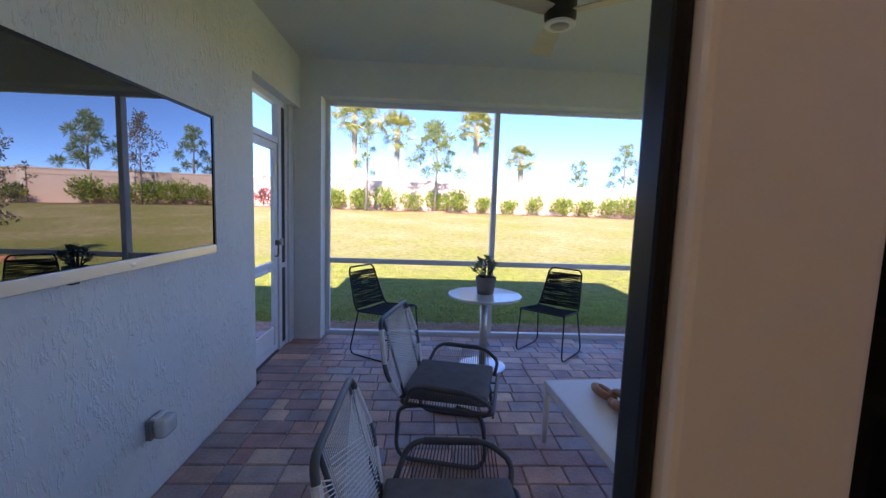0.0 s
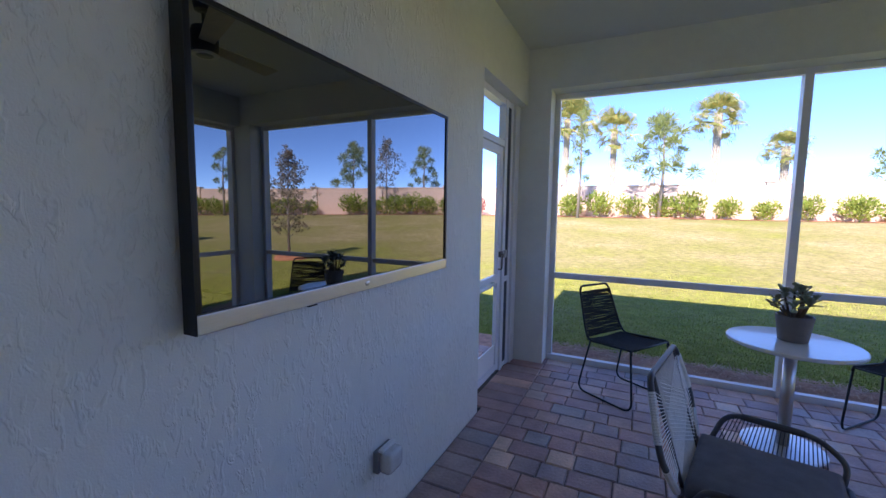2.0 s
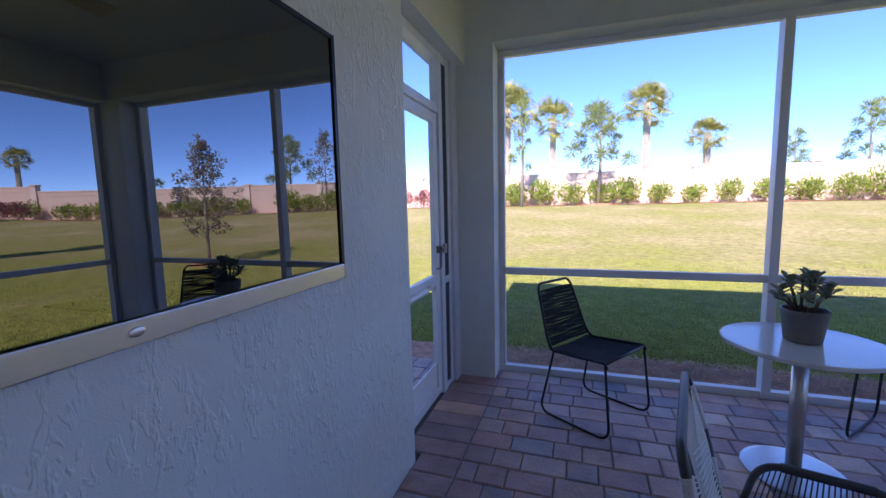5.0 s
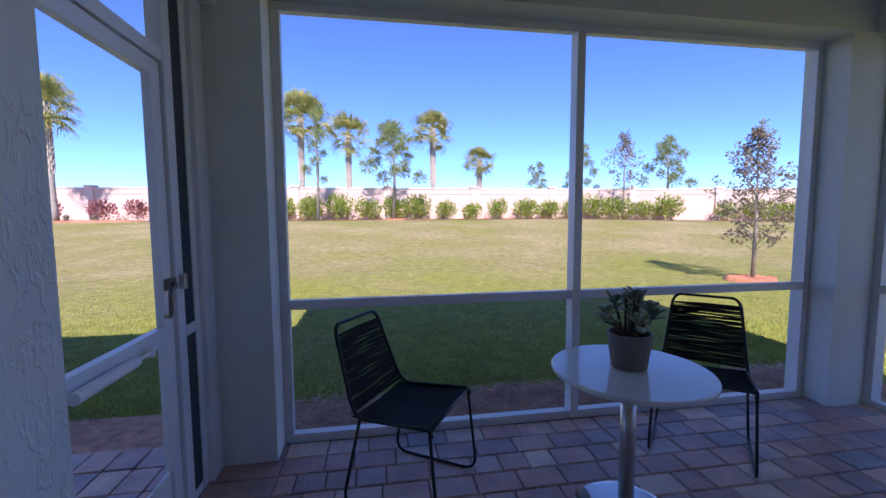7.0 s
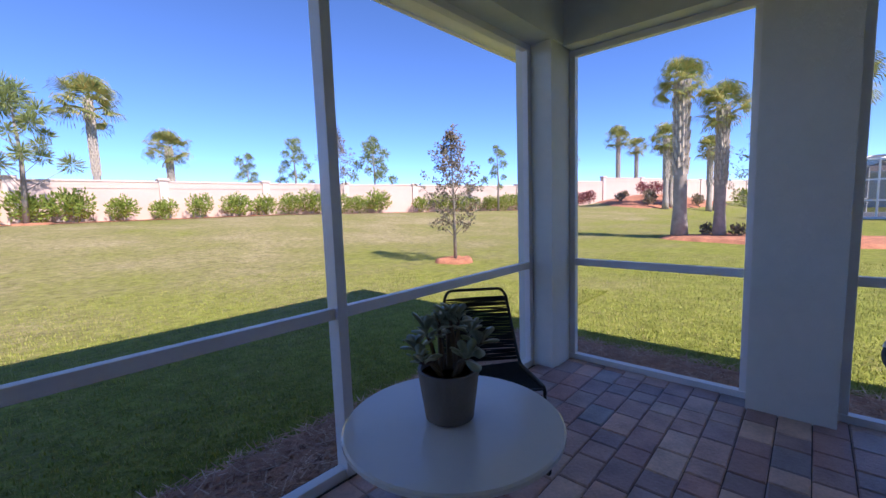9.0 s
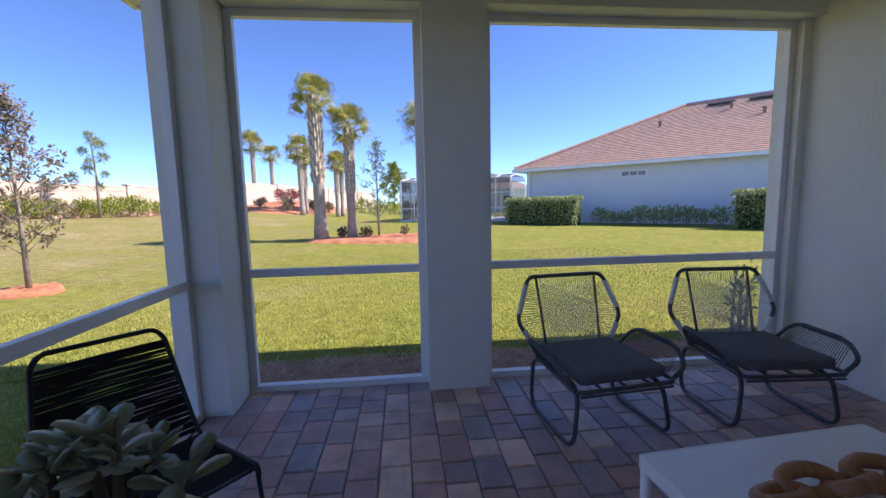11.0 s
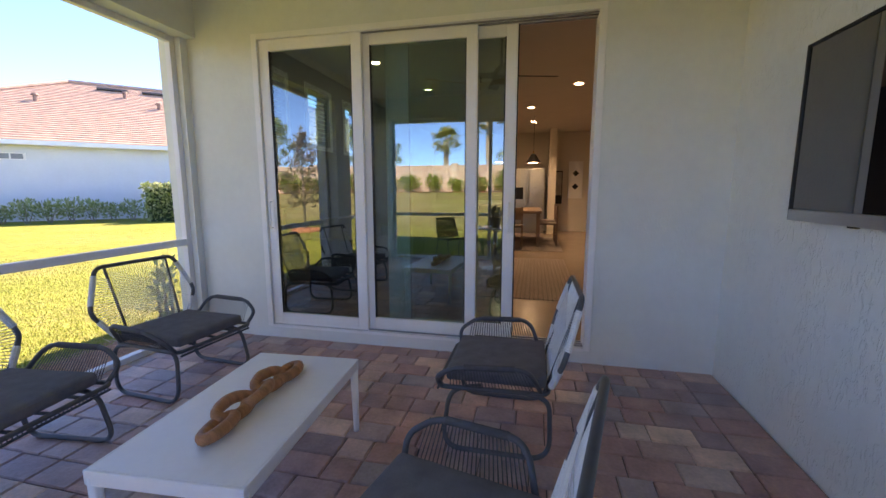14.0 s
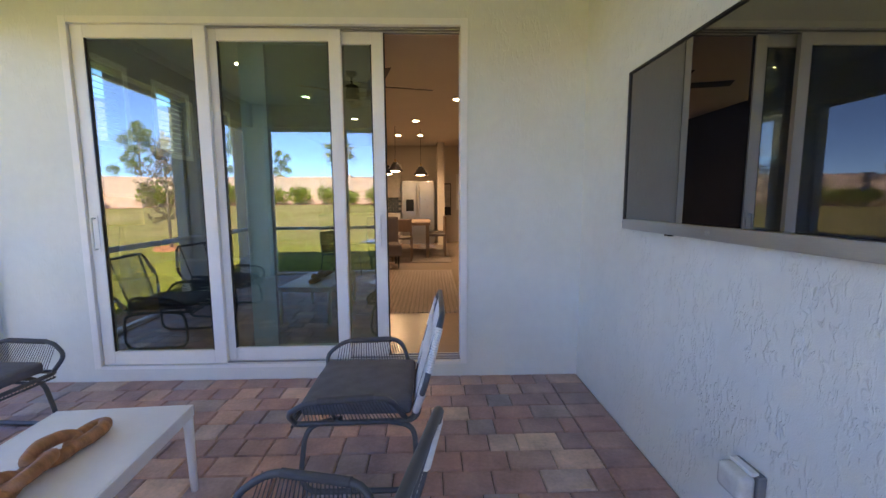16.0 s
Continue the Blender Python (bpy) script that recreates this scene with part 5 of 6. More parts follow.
M_PALM = leaf_mat("palm_frond", [(0.27, 0.33, 0.10), (0.36, 0.39, 0.12), (0.23, 0.29, 0.09), (0.32, 0.36, 0.11), (0.46, 0.41, 0.13), (0.54, 0.43, 0.14)])
M_PINE = leaf_mat("pine_needles", [(0.24, 0.31, 0.11), (0.31, 0.37, 0.13), (0.20, 0.27, 0.09), (0.38, 0.41, 0.15)])
M_BUSH = leaf_mat("hedge_leaf", [(0.21, 0.30, 0.05), (0.31, 0.40, 0.07), (0.16, 0.23, 0.04), (0.42, 0.48, 0.11)])
M_DBUSH = leaf_mat("dark_hedge_leaf", [(0.20, 0.28, 0.10), (0.28, 0.37, 0.14), (0.58, 0.62, 0.36), (0.24, 0.32, 0.12), (0.42, 0.48, 0.22)])
M_RBUSH = leaf_mat("red_leaf", [(0.30, 0.10, 0.11), (0.36, 0.14, 0.15), (0.24, 0.09, 0.09), (0.30, 0.18, 0.14)])
M_MAG = leaf_mat("bronze_green_leaf", [(0.24, 0.22, 0.14), (0.32, 0.29, 0.20), (0.33, 0.22, 0.16), (0.25, 0.25, 0.15), (0.17, 0.15, 0.12)])
M_SAP = leaf_mat("small_green_leaf", [(0.30, 0.36, 0.17), (0.40, 0.45, 0.24), (0.26, 0.32, 0.14)])
M_GREYT = leaf_mat("grey_twig_leaf", [(0.24, 0.20, 0.14), (0.30, 0.24, 0.17), (0.20, 0.18, 0.12), (0.17, 0.18, 0.08)])
M_BARK = mat("grey_bark", (0.28, 0.24, 0.20), 0.9, var=0.3, scale=12, bump=0.5, bump_scale=30)
M_PTRUNK = mat("palm_trunk", (0.37, 0.32, 0.27), 0.9, var=0.25, scale=5, bump=0.6, bump_scale=14)
M_BOOT = mat("palm_boot", (0.50, 0.43, 0.34), 0.9, var=0.3, scale=8, bump=0.3, bump_scale=30)
TURN = lambda rr: Euler((rr.uniform(-3.1, 3.1), rr.uniform(-3.1, 3.1), rr.uniform(-3.1, 3.1))).to_matrix()


class Leaves:
    """Collects small leaf faces for one mesh."""

    def __init__(self):
        self.v, self.f = [], []

    def leaf(self, at, along, length, width, flat):
        d = along.normalized()
        s = d.cross(flat)
        s = s.normalized() if s.length > 1e-4 else Vector((1, 0, 0))
        n = len(self.v)
        self.v += [tuple(at), tuple(at + d * length * 0.5 + s * width / 2), tuple(at + d * length), tuple(at + d * length * 0.5 - s * width / 2)]
        self.f.append((n, n + 1, n + 2, n + 3))


def clump(lv, rr, c, r, n, length, width, up=0.0):
    for _ in range(n):
        d = Vector((rr.gauss(0, 1), rr.gauss(0, 1), rr.gauss(0, 1))).normalized()
        q = c + Vector((d.x * r[0], d.y * r[1], d.z * r[2])) * rr.uniform(0.35, 1.0) ** 0.6
        a = (d + Vector((0, 0, up)) + Vector((rr.uniform(-0.6, 0.6), rr.uniform(-0.6, 0.6), rr.uniform(-0.6, 0.6)))).normalized()
        lv.leaf(q, a, length * rr.uniform(0.7, 1.3), width * rr.uniform(0.7, 1.3), TURN(rr) @ Vector((0, 0, 1)))


def palm(x, y, zc, r, seed, label="sabal palm with a rough grey trunk and green-gold fan crown", base=None, trunk=0.2, lean=0.0):
    rr = random.Random(seed)
    zg = ground_z(x, min(y, wall_y(x))) - 0.05 if base is None else base
    t = thing("palm_tree", label, "palm tree", "palms", at=Matrix.Translation((x, y, zg)))
    h = zc - zg
    b = bmesh.new()
    k = 9
    pts = [(lean * (i / k) ** 2, 0, h * i / k) for i in range(k + 1)]
    tube(b, pts, [trunk * (1.25 - 0.35 * min(1, i / 2)) if i < 3 else trunk * 0.9 for i in range(k + 1)], 12)
    tr = part("trunk", b, M_PTRUNK, t, smooth=True)
    b = bmesh.new()
    z = h * 0.42
    row = 0
    while z < h - 0.05:
        for i in range(7):
            a = 2 * math.pi * (i + 0.5 * (row % 2)) / 7 + rr.uniform(-0.1, 0.1)
            cx = lean * (z / h) ** 2
            p = Vector((cx + math.cos(a) * trunk * 0.8, math.sin(a) * trunk * 0.8, z))
            q = p + Vector((math.cos(a) * trunk * 0.34, math.sin(a) * trunk * 0.34, trunk * 1.5))
            tube(b, [p, q], [trunk * 0.26, trunk * 0.10], 4)
        z += trunk * 0.95
        row += 1
    tagged(part("boot_sheath", b, M_BOOT, tr, "pale criss-cross leaf boots"), kind="stuff")
    lv = Leaves()
    st = bmesh.new()
    top = Vector((lean, 0, h))
    count = 38
    for i in range(count):
        f = i / (count - 1)
        a = i * 2.4 + rr.uniform(-0.25, 0.25)
        el = 1.35 - 2.1 * f + rr.uniform(-0.22, 0.22)
        d = Vector((math.cos(a) * math.cos(el), math.sin(a) * math.cos(el), math.sin(el)))
        L = r * rr.uniform(0.30, 0.66)
        hub = top + d * L + Vector((0, 0, -0.10 * r * f))
        tube(st, [top, (top + hub) / 2 + Vector((0, 0, 0.07 * r)), hub], 0.018 * r / 2, 3)
        side = d.cross(Vector((0, 0, 1))).normalized()
        up = (side.cross(d) + side * rr.uniform(-0.7, 0.7)).normalized()
        side = d.cross(up).normalized()
        fan = rr.uniform(0.85, 1.15)
        for j in range(17):
            s = (j - 8) / 8 * 1.5
            ray = (d * math.cos(s) + side * math.sin(s) + up * (0.15 - 0.25 * abs(s))).normalized()
            mid = hub + ray * r * 0.34 * fan
            tipd = (ray * 0.8 + Vector((0, 0, -0.9))).normalized()
            lv.leaf(hub, ray, r * 0.42 * fan * rr.uniform(0.8, 1.15), 0.045 * r, up)
            lv.leaf(mid, tipd, r * 0.26 * rr.uniform(0.6, 1.2), 0.024 * r, up)
    tagged(part("stalk", st, M_PALM, t), kind="stuff")
    raw("crown", lv.v, lv.f, M_PALM, t)
    return t


def pine(x, y, ztop, r, seed, clumps=16, label="young slash pine with tufted green needles", thin=False):
    rr = random.Random(seed)
    zg = ground_z(x, min(y, wall_y(x))) - 0.03
    t = thing("pine_tree", label, "pine tree", "pines", at=Matrix.Translation((x, y, zg)))
    h = ztop - zg
    b = bmesh.new()
    tube(b, [(0, 0, 0), (0.06 * r, 0, h * 0.5), (0, 0.04 * r, h * 0.96)], [0.045 * r + 0.04, 0.03 * r + 0.03, 0.02], 8)
    lv = Leaves()
    for i in range(clumps):
        f = i / max(1, clumps - 1)
        zz = h * (0.36 + 0.62 * f)
        a = i * 2.4 + rr.uniform(-0.5, 0.5)
        reach = r * (1.0 - 0.75 * f) * rr.uniform(0.55, 1.1) if not thin else r * rr.uniform(0.2, 0.9) * (1 - f * 0.7)
        c = Vector((math.cos(a) * reach, math.sin(a) * reach, zz + reach * 0.3))
        tube(b, [(0, 0, zz - 0.12 * h * (1 - f)), tuple(c)], [0.025, 0.012], 5)
        cr = r * rr.uniform(0.22, 0.36)
        for _ in range(210):
            d = Vector((rr.gauss(0, 1), rr.gauss(0, 1), rr.gauss(0.35, 1))).normalized()
            lv.leaf(c + d * cr * rr.uniform(0.0, 0.55), d, cr * rr.uniform(0.5, 0.8), 0.05 * cr + 0.012, TURN(rr) @ Vector((0, 0, 1)))
    part("trunk", b, M_BARK, t, smooth=True)
    raw("crown", lv.v, lv.f, M_PINE, t)
    return t


def small_tree(x, y, ztop, r, seed, material, name, label, leaves, leaf_len, crown_from=0.25, slim=True, bare=0.0):
    rr = random.Random(seed)
    zg = ground_z(x, min(y, wall_y(x))) - 0.03
    t = thing(name, label, "tree", at=Matrix.Translation((x, y, zg)))
    h = ztop - zg
    b = bmesh.new()
    tube(b, [(0, 0, 0), (0.02, 0.01, h * 0.4), (0, 0.03, h * 0.97)], [0.012 * h + 0.008, 0.008 * h + 0.006, 0.006], 8)
    lv = Leaves()
    n = 34
    limbs = bmesh.new()
    for i in range(n):
        f = i / (n - 1)
        zz = h * (crown_from + (0.98 - crown_from) * f)
        prof = (math.sin(math.pi * min(1, 0.18 + f * 0.85)) ** 0.8) * (1.0 - 0.55 * f)
        a = i * 2.4 + rr.uniform(-0.4, 0.4)
        reach = r * prof * rr.uniform(0.6, 1.15) + 0.06
        tip = Vector((math.cos(a) * reach, math.sin(a) * reach, zz + reach * 0.6))
        root = Vector((0, 0.02, max(h * 0.2, zz - reach * 0.35)))
        tube(limbs, [tuple(root), tuple((root + tip) / 2 + Vector((0, 0, 0.03))), tuple(tip)], [0.010, 0.007, 0.003], 5)
        for g2 in range(7):
            hub = root.lerp(tip, rr.uniform(0.45, 1.05)) + Vector((rr.gauss(0, 0.09), rr.gauss(0, 0.09), rr.gauss(0, 0.12))) * r
            for k in range(max(2, leaves // (7 * n))):
                d = Vector((rr.gauss(0, 1), rr.gauss(0, 1), rr.gauss(0.25, 0.9)))
                lv.leaf(hub + d * 0.02 * r, d, leaf_len * rr.uniform(0.6, 1.3), leaf_len * 0.4, TURN(rr) @ Vector((0, 0, 1)))
    part("trunk", b, M_BARK, t, smooth=True)
    tagged(part("branch_work", limbs, M_BARK, t, smooth=True), kind="stuff")
    raw("crown", lv.v, lv.f, material, t)
    return t


# palms beyond the wall and on the lawn
for x, y, zc, r, s in ((-5.7, 40, 10.0, 2.7, 1), (-1.6, 40, 8.7, 2.3, 2), (6.1, 40, 9.4, 2.15, 4), (10.6, 40, 6.5, 1.75, 5)):
    palm(x, y, zc, r, s, "tall sabal palm behind the boundary wall", base=0.6, trunk=0.25)
palm(-19.0, 30.6, 8.3, 2.2, 6, "sabal palm on the berm before the boundary wall", trunk=0.26)
palm(58, 22.3, 9.6, 1.9, 7, "distant sabal palm behind the boundary wall", base=0.5, trunk=0.26)
palm(62, 21.2, 8.6, 1.6, 8, "distant sabal palm behind the boundary wall", base=0.5, trunk=0.24)
palm(60, 30, 7.6, 1.5, 9, "distant sabal palm behind the boundary wall", base=0.5, trunk=0.22)
palm(17.97, 6.22, 5.45, 1.0, 10, "tall sabal palm in a red mulch bed on the lawn", trunk=0.25, lean=-0.12)
palm(18.45, 5.05, 4.45, 0.98, 11, "sabal palm with golden lower fronds in a red mulch bed", trunk=0.19)
palm(18.0, 2.1, 4.45, 1.05, 12, "sabal palm in a red mulch bed on the lawn", trunk=0.19)
palm(40.0, 12.07, 6.4, 1.55, 13, "sabal palm on the mulched berm", trunk=0.24)
palm(41.3, 12.0, 5.9, 1.2, 15, "sabal palm on the mulched berm", trunk=0.2)
palm(42.0, 9.2, 5.5, 1.25, 14, "sabal palm on the mulched berm", trunk=0.22)
palm(43.2, 8.9, 5.3, 1.2, 16, "sabal palm on the mulched berm", trunk=0.2, lean=0.3)

pine(2.0, 31, 7.7, 2.1, 21, 20)
pine(-3.0, 29.5, 8.2, 1.6, 22, 9, "thin young pine with sparse tufts", True)
pine(17.3, 42, 6.6, 1.7, 23, 12, "pine crown beyond the boundary wall")
pine(22.0, 42, 8.4, 2.2, 24, 14, "pine crown beyond the boundary wall")
pine(31.0, 40.5, 9.2, 2.5, 25, 17, "pine crown beyond the boundary wall")
pine(33.0, 24.6, 6.6, 1.6, 26, 10, "young pine on the lawn before the boundary wall", True)
small_tree(19.6, 30.6, 7.6, 1.6, 27, M_GREYT, "bare_tree", "sparse grey-brown tree with few leaves by the wall", 1400, 0.22, 0.35)
small_tree(8.93, 9.4, 3.22, 0.90, 28, M_MAG, "magnolia_sapling", "slender young tree with bronze-green leaves on the lawn", 3600, 0.085, 0.24)
small_tree(18.65, 3.98, 3.95, 0.95, 29, M_SAP, "sapling", "young leafy sapling in a red mulch bed", 2300, 0.09, 0.2)
small_tree(60.0, 4.0, 6.8, 2.6, 30, M_BUSH, "garden_tree", "distant round green tree behind the pool cage", 5200, 0.3, 0.3)

# hedge bushes along the wall
brng = random.Random(77)


def bush_mesh(name, seed, r, h, material, n=520, ll=0.22):
    rr = random.Random(seed)
    lv = Leaves()
    for k in range(7):
        a = k * 2.4
        c = Vector((math.cos(a) * r * 0.42, math.sin(a) * r * 0.35, h * rr.uniform(0.38, 0.66)))
        clump(lv, rr, c, (r * 0.6, r * 0.5, h * 0.36), n // 7, ll, ll * 0.45, 0.9)
    return lv


def bush(name, label, group, x, y, seed, r, h, material, n=520, ll=0.22, z=None):
    zg = ground_z(x, min(y, wall_y(x))) - 0.02 if z is None else z
    t = thing(name, label, "shrub", group, at=pose(x, y, zg, 0, 0, brng.uniform(0, 360)))
    lv = bush_mesh(name, seed, r, h, material, n, ll)
    raw("foliage", lv.v, lv.f, material, t)
    b = bmesh.new()
    for k in range(4):
        a = k * 1.6 + 0.3
        tube(b, [(0.05 * math.cos(a), 0.05 * math.sin(a), 0), (r * 0.45 * math.cos(a), r * 0.45 * math.sin(a), h * 0.6)], [0.02, 0.008], 5)
    tagged(part("stem", b, M_BARK, t), kind="stuff")
    return t


masters = [bush("hedge_bush", "leafy yellow-green hedge bush along the boundary wall", "wall hedge", -5.8 + 2.0 * k, wall_y(-5.8 + 2 * k) - 1.35, 100 + k, 1.15, 1.9, M_BUSH, 1000, 0.21) for k in range(3)]
x = 0.2
k = 0
while x < 46:
    if brng.random() > 0.06:
        yb = wall_y(x) - 1.35
        c = copy_thing(masters[k % 3], pose(x, yb, ground_z(x, yb) - 0.02, 0, 0, brng.uniform(0, 360)))
        s = brng.uniform(0.78, 1.08)
        c.scale = (s, s, s * brng.uniform(0.85, 1.05))
    x += brng.uniform(1.6, 2.25)
    k += 1
for x in (-8.0, -33.0, -36.0, -40.0):
    copy_thing(masters[1], pose(x, wall_y(x) - 1.35, ground_z(x, wall_y(x) - 1.35) - 0.02, 0, 0, 40 * x))
red = bush("red_shrub", "dark red leafy shrub on the mulched berm", "red shrubs", -17.2, 32.2, 140, 0.85, 1.5, M_RBUSH, 420)
for x, y in ((-15.0, 32.2), (-13.0, 32.0), (-11.3, 31.9), (-20.5, 32.4), (43.0, 21.5), (44.4, 20.6), (45.5, 21.8), (49.0, 16.5), (50.5, 15.6), (52.0, 15.0)):
    copy_thing(red, pose(x, y, ground_z(x, y) - 0.02, 0, 0, 37 * x))
tuft = bush("grass_tuft", "small brown ornamental grass tuft in red mulch", "grass tufts", 19.0, 5.62, 150, 0.15, 0.5, M_GREYT, 110, 0.13)
low_tuft = bush("berm_shrub", "small brown-green shrub on the mulched berm", "berm shrubs", 44.0, 12.0, 151, 0.6, 0.9, M_GREYT, 300, 0.2)
for x, y in ((41, 13.6), (43.5, 14.2), (45.5, 15.0), (46.0, 12.4), (42.0, 16.5), (47.5, 13.4), (45.0, 10.6), (48.5, 11.2), (50.5, 19.0)):
    copy_thing(low_tuft, pose(x, y, ground_z(x, y) - 0.02, 0, 0, 53 * x))
far_shrub = bush("garden_shrub", "bright yellow-green shrub on the far lawn", "garden shrubs", 55.0, 4.6, 152, 1.3, 2.0, M_BUSH, 600, 0.25)
for x, y in ((56.5, 6.2), (57.0, 2.6), (55.5, 8.2), (58.0, 0.6)):
    copy_thing(far_shrub, pose(x, y, ground_z(x, y) - 0.02, 0, 0, 53 * x))
for x, y in ((18.37, 4.4), (18.5, 4.6), (18.7, 5.45), (18.9, 2.9), (-18.2, 30.4), (-17.0, 31.0)):
    copy_thing(tuft, pose(x, y, ground_z(x, y) - 0.02, 0, 0, 53 * x))

# shrubs at the neighbour's wall


def hedge_block(name, label, x0, x1, h, seed, depth=0.9):
    rr = random.Random(seed)
    t = thing(name, label, "hedge", at=HM @ Matrix.Translation((x0, -2.4, 0)))
    lv = Leaves()
    L = x1 - x0
    for _ in range(int(5200 * L / 6)):
        side = rr.random()
        p = Vector((rr.uniform(0, L), rr.uniform(-depth, 0), rr.uniform(0.05, h)))
        if side < 0.45:
            p.y = -depth + rr.uniform(-0.06, 0.06)
        elif side < 0.75:
            p.z = h + rr.uniform(-0.06, 0.08)
        lv.leaf(p, Vector((rr.gauss(0, 1), rr.gauss(-0.5, 1), rr.gauss(0.6, 1))), rr.uniform(0.1, 0.2), 0.09, TURN(rr) @ Vector((0, 0, 1)))
    raw("foliage", lv.v, lv.f, M_DBUSH, t)
    # dark box inside the hedge; its colour stands for shade between the leaves
    part("shade_filler", boxed(0.12, L - 0.12, -depth + 0.12, -0.12, 0, h - 0.12), mat("hedge_inner_shade", (0.05, 0.075, 0.03), 0.95), t)


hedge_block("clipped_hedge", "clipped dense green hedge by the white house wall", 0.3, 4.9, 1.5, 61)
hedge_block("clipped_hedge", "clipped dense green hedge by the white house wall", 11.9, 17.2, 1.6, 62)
low = None
for k in range(9):
    m = HM @ Matrix.Translation((5.6 + k * 0.72, -1.7, 0)) @ Matrix.Rotation(k, 4, "Z")
    if low is None:
        low = bush("low_shrub", "low dark green shrub by the white house wall", "house shrubs", 0, 0, 63, 0.55, 0.95, M_DBUSH, 300, 0.16, 0)
        low.matrix_basis = m
    else:
        c = copy_thing(low, m)
        c.scale = (brng.uniform(0.75, 1.15), brng.uniform(0.8, 1.1), brng.uniform(0.7, 1.15))
bush("corner_shrub", "glossy green shrub outside the screen by the house wall", "", 4.74, -0.05, 64, 0.11, 0.92, M_DBUSH, 110, 0.08, -0.09)

# mulch rings


def mulch_ring(x, y, rx, ry, label, seed):
    rr = random.Random(seed)
    vs, fs = [(x, y, ground_z(x, y) + 0.09)], []
    n = 40
    rings = (0.15, 0.3, 0.45, 0.6, 0.75, 0.9, 1.0)
    for ring in rings:
        for i in range(n):
            a = 2 * math.pi * i / n
            q = ring * (1 + 0.08 * math.sin(3 * a + seed) + rr.uniform(-0.03, 0.03))
            px, py = x + rx * q * math.cos(a), y + ry * q * math.sin(a)
            vs.append((px, py, ground_z(px, py) + ((0.09 + rr.uniform(-0.02, 0.03)) if ring < 1 else -0.02)))
    for i in range(n):
        j = (i + 1) % n
        fs.append((0, 1 + i, 1 + j))
        for k in range(len(rings) - 1):
            fs.append((1 + k * n + i, 1 + k * n + n + i, 1 + k * n + n + j, 1 + k * n + j))
    tagged(raw("mulch_ring", vs, fs, M_RED_MULCH, smooth=True), label, "mulch", "mulch rings")


mulch_ring(8.93, 9.4, 0.5, 0.5, "ring of orange-red mulch round the young tree", 1)
mulch_ring(2.17, 30.8, 0.8, 0.6, "ring of orange-red mulch round the pine", 2)
mulch_ring(17.8, 3.2, 2.0, 3.4, "orange-red mulch bed under the palms on the lawn", 3)
mulch_ring(50.0, 15.2, 10.5, 6.2, "orange-red mulched berm with shrubs and palms", 4)
mulch_ring(-17.5, 31.6, 3.2, 1.8, "orange-red mulch bed before the boundary wall", 5)
tagged(raw("bed_edge", [(x, wall_y(x) - 2.5 + 0.25 * math.sin(x * 1.3), ground_z(x, wall_y(x) - 2.5) + 0.03) for x in range(-30, 60)] + [(x, wall_y(x) - 0.1, ground_z(x, wall_y(x) - 0.1) + 0.06) for x in range(-30, 60)], [(i, i + 1, 91 + i, 90 + i) for i in range(89)], M_RED_MULCH), "strip of red-brown mulch under the hedge", "mulch", kind="stuff")

# ---------------- mulch straw and grass blades ----------------
M_STRAW = piece_mat("pine_straw", [(0.46, 0.25, 0.16), (0.60, 0.38, 0.26), (0.34, 0.17, 0.11), (0.72, 0.55, 0.40)], 0.9, True, 0.0)
M_GRASS = piece_mat("grass_blades", [(0.22, 0.285, 0.03), (0.32, 0.375, 0.05), (0.26, 0.32, 0.04), (0.39, 0.40, 0.08), (0.44, 0.40, 0.14)], 0.7, True, 0.0)


def strips(n, pick, length, width, lift, flat, seed):
    """n thin triangles standing on or lying over the ground."""
    q = np.random.default_rng(seed)
    pts = pick(q, n)
    vs, fs = [], []
    for x, y in pts:
        a, L = q.uniform(0, 6.283), length * q.uniform(0.5, 1.3)
        z = lift(x, y)
        if flat:
            dx, dy, dz = math.cos(a) * L, math.sin(a) * L, q.uniform(-0.006, 0.02)
        else:
            le = q.uniform(0.1, 0.75)
            dx, dy, dz = math.cos(a) * L * le, math.sin(a) * L * le, L * (1 - 0.4 * le)
        px, py = -math.sin(a) * width, math.cos(a) * width
        k = len(vs)
        vs += [(x - px, y - py, z), (x + px, y + py, z), (x + dx, y + dy, z + dz)]
        fs.append((k, k + 1, k + 2))
    return vs, fs


def in_mulch(q, n):
    out = []
    while len(out) < n:
        r = q.random()
        if r < 0.52:
            p = (q.uniform(-0.2, 4.98), q.uniform(Y_OUT, 4.97))
        elif r < 0.85:
            p = (q.uniform(X_OUT, 4.98), q.uniform(-0.5, 4.6))
        else:
            p = (q.uniform(-3.2, -1.15), q.uniform(2.9, 4.95))
        out.append(p)
    return out


def in_lawn(q, n):
    out = []
    while len(out) < n:
        r = q.random()
        if r < 0.6:
            p = (q.uniform(-5, 7.5), 4.95 + 7.0 * q.random() ** 2.1)
        else:
            p = (4.95 + 8.0 * q.random() ** 1.9, q.uniform(-3, 6.5))
        if not (p[0] < 4.93 and p[1] < 4.93):
            out.append(p)
    return out


vs, fs = strips(16000, in_mulch, 0.125, 0.0055, lambda x, y: -0.072 + RNG.uniform(0, 0.03), True, 11)
tagged(raw("pine_straw", vs, fs, M_STRAW), "loose brown pine straw and bark round the patio", "mulch", kind="stuff")
vs, fs = strips(160000, in_lawn, 0.042, 0.0045, lambda x, y: ground_z(x, y) - 0.005, False, 12)
tagged(raw("grass", vs, fs, M_GRASS), "short coarse lawn grass blades near the patio", "grass", kind="stuff")

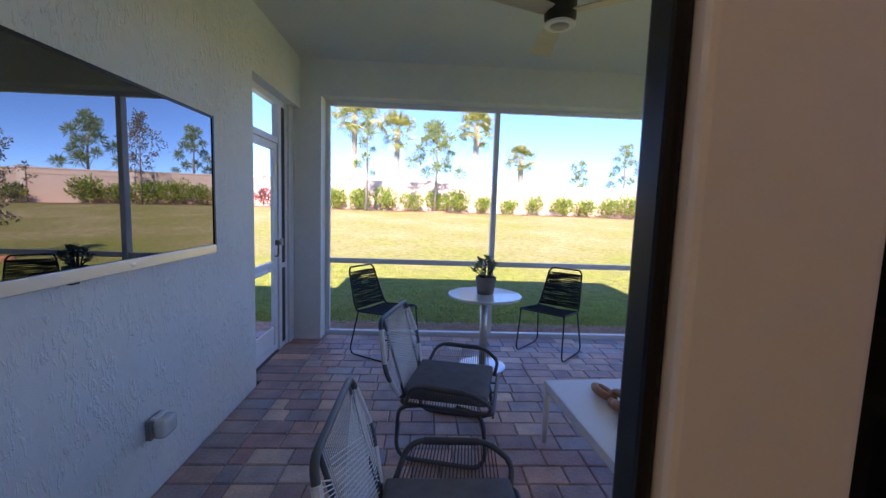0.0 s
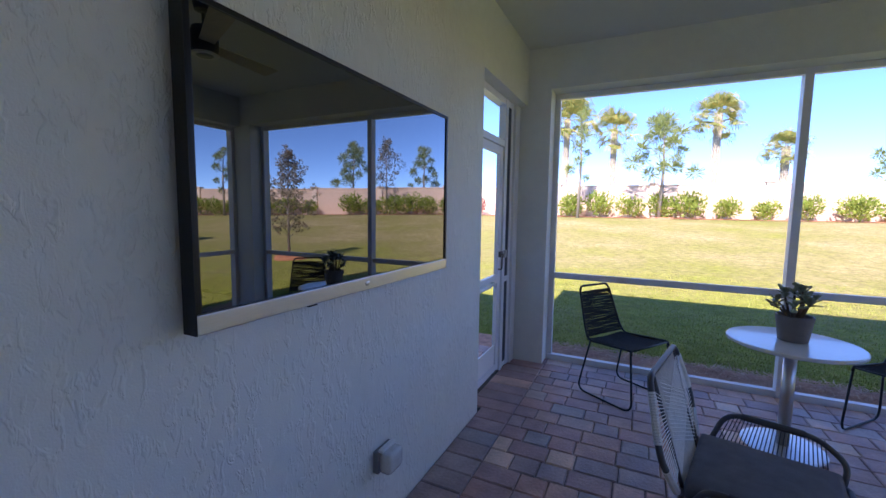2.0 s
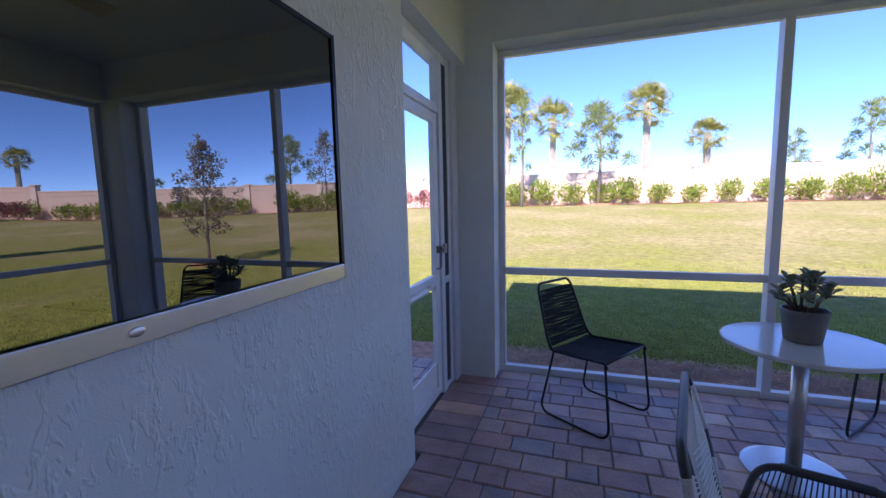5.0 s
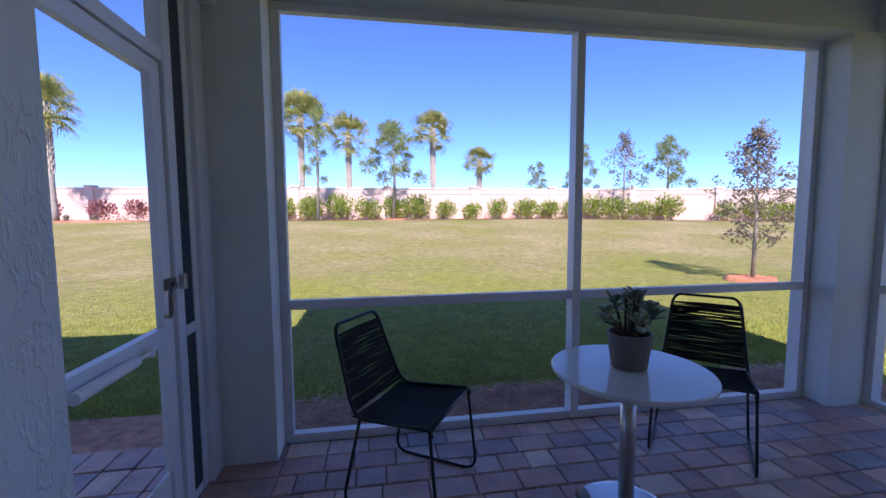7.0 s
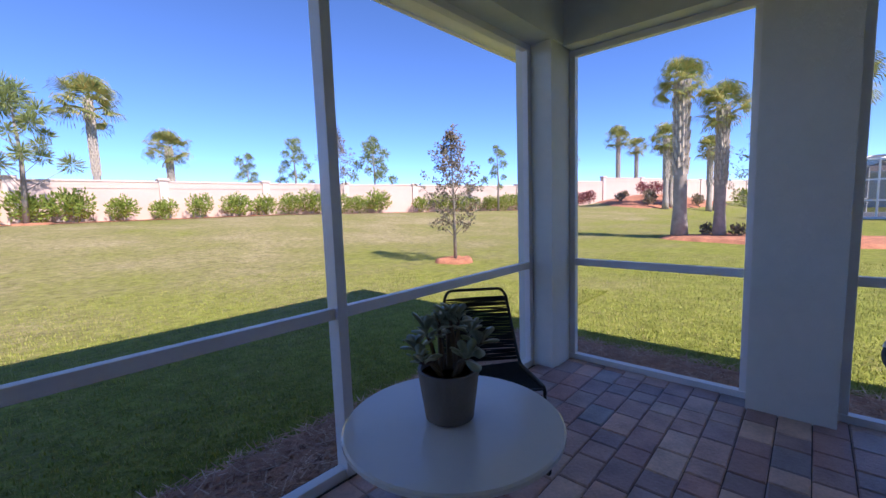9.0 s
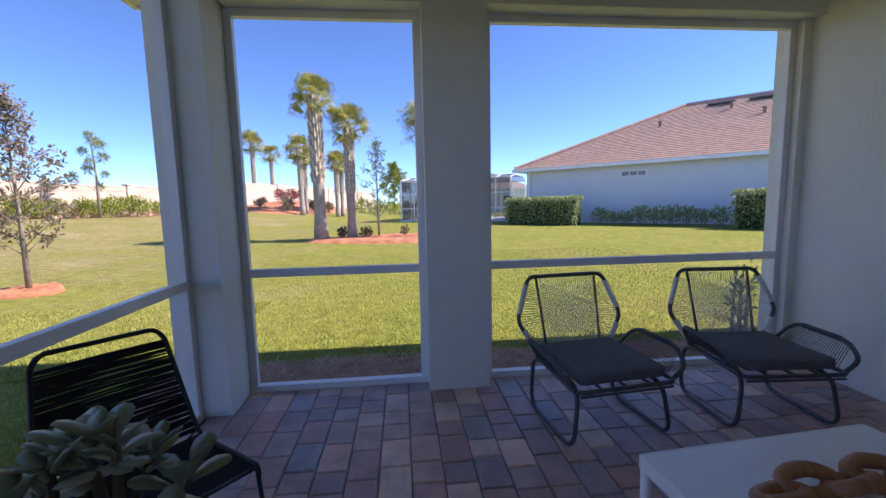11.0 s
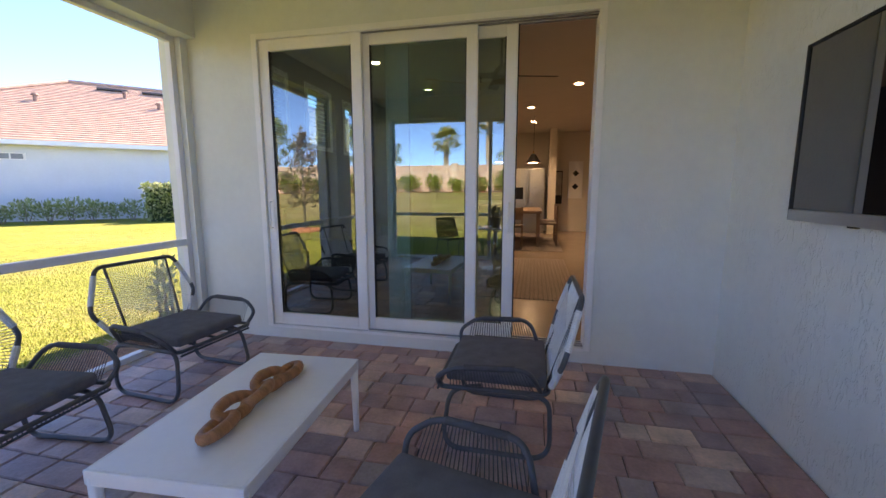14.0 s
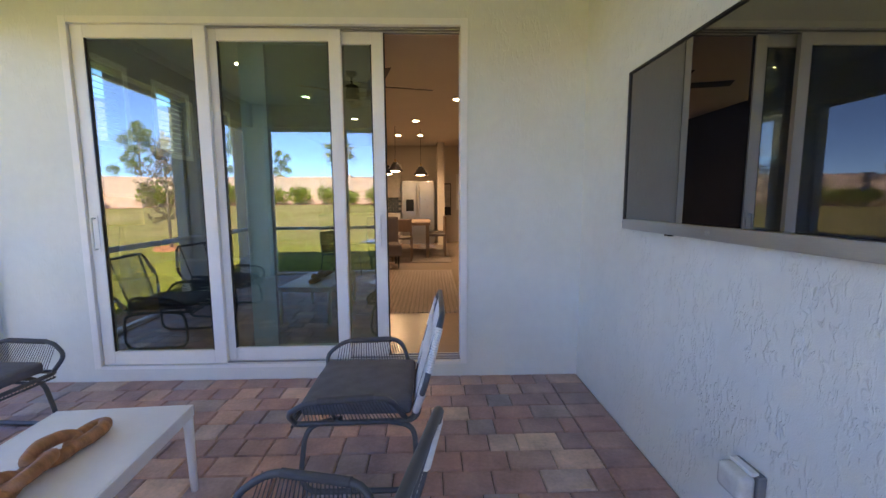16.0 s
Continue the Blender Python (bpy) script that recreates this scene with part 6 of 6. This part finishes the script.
# ---------------- pavers ----------------
ROW, GAP = 0.157, 0.0045
paver_meshes = {}


def paver_mesh(length):
    if length not in paver_meshes:
        b = boxed(0, length - GAP, 0, ROW - GAP, -0.06, 0.0, bevel=0.0)
        top = [e for e in b.edges if all(v.co.z > -0.001 for v in e.verts)]
        bmesh.ops.bevel(b, geom=top, offset=0.007, segments=1, affect="EDGES")
        paver_meshes[length] = mesh_from("paver", b)
        paver_meshes[length].materials.append(M_PAVER)
    return paver_meshes[length]


floor_ob = bpy.data.objects["floor"]
prow = random.Random(19)
near, rest = [], []
y = 0.004
j = 0
while y < 4.36:
    x = 0.246
    rest.append((0.006 if y < 2.85 else -0.1, y, 0.24 if y < 2.85 else 0.346))
    ln0 = prow.choice((0.157, 0.236, 0.10))
    (near if y < 4.0 else rest).append((x, y, ln0))
    x += ln0
    while x < 4.36:
        ln = prow.choice((0.157, 0.236, 0.236, 0.157, 0.236))
        x0 = max(x, 0.003 if y < 2.85 else -0.2)
        if x + ln > x0 + 0.04:
            keep = not (y > 4.0 and (x < 0.1 or x > 4.0))
            if keep:
                (near if 0.2 < x < 2.2 and 0.0 < y < 4.0 and len(near) < 300 else rest).append((x, y, ln))
        x += ln
    y += ROW
    j += 1
rb = bmesh.new()
for x, y, ln in rest:
    x0, x1 = x, min(x + ln - GAP, 4.35)
    if y < 2.85:
        x0 = max(x0, 0.004)
    if x1 - x0 < 0.03 or y + ROW - GAP > 4.33:
        continue
    dz = prow.uniform(-0.0015, 0.0015)
    base = [(x0, y), (x1, y), (x1, y + ROW - GAP), (x0, y + ROW - GAP)]
    e = 0.007
    inner = [(x0 + e, y + e), (x1 - e, y + e), (x1 - e, y + ROW - GAP - e), (x0 + e, y + ROW - GAP - e)]
    lo = [rb.verts.new((*p, -0.05)) for p in base]
    mi = [rb.verts.new((*p, -0.006 + dz)) for p in base]
    hi = [rb.verts.new((*p, dz)) for p in inner]
    for a, b2 in ((lo, mi), (mi, hi)):
        for i in range(4):
            rb.faces.new((a[i], a[(i + 1) % 4], b2[(i + 1) % 4], b2[i]))
    rb.faces.new(hi)
rest_ob = part("paving_field", rb, M_PAVER_I, floor_ob)
tagged(rest_ob, kind="stuff")
for x, y, ln in near:
    p = new("paver", paver_mesh(ln))
    p.parent = floor_ob
    p.location = (x, y, prow.uniform(-0.0015, 0.0015))
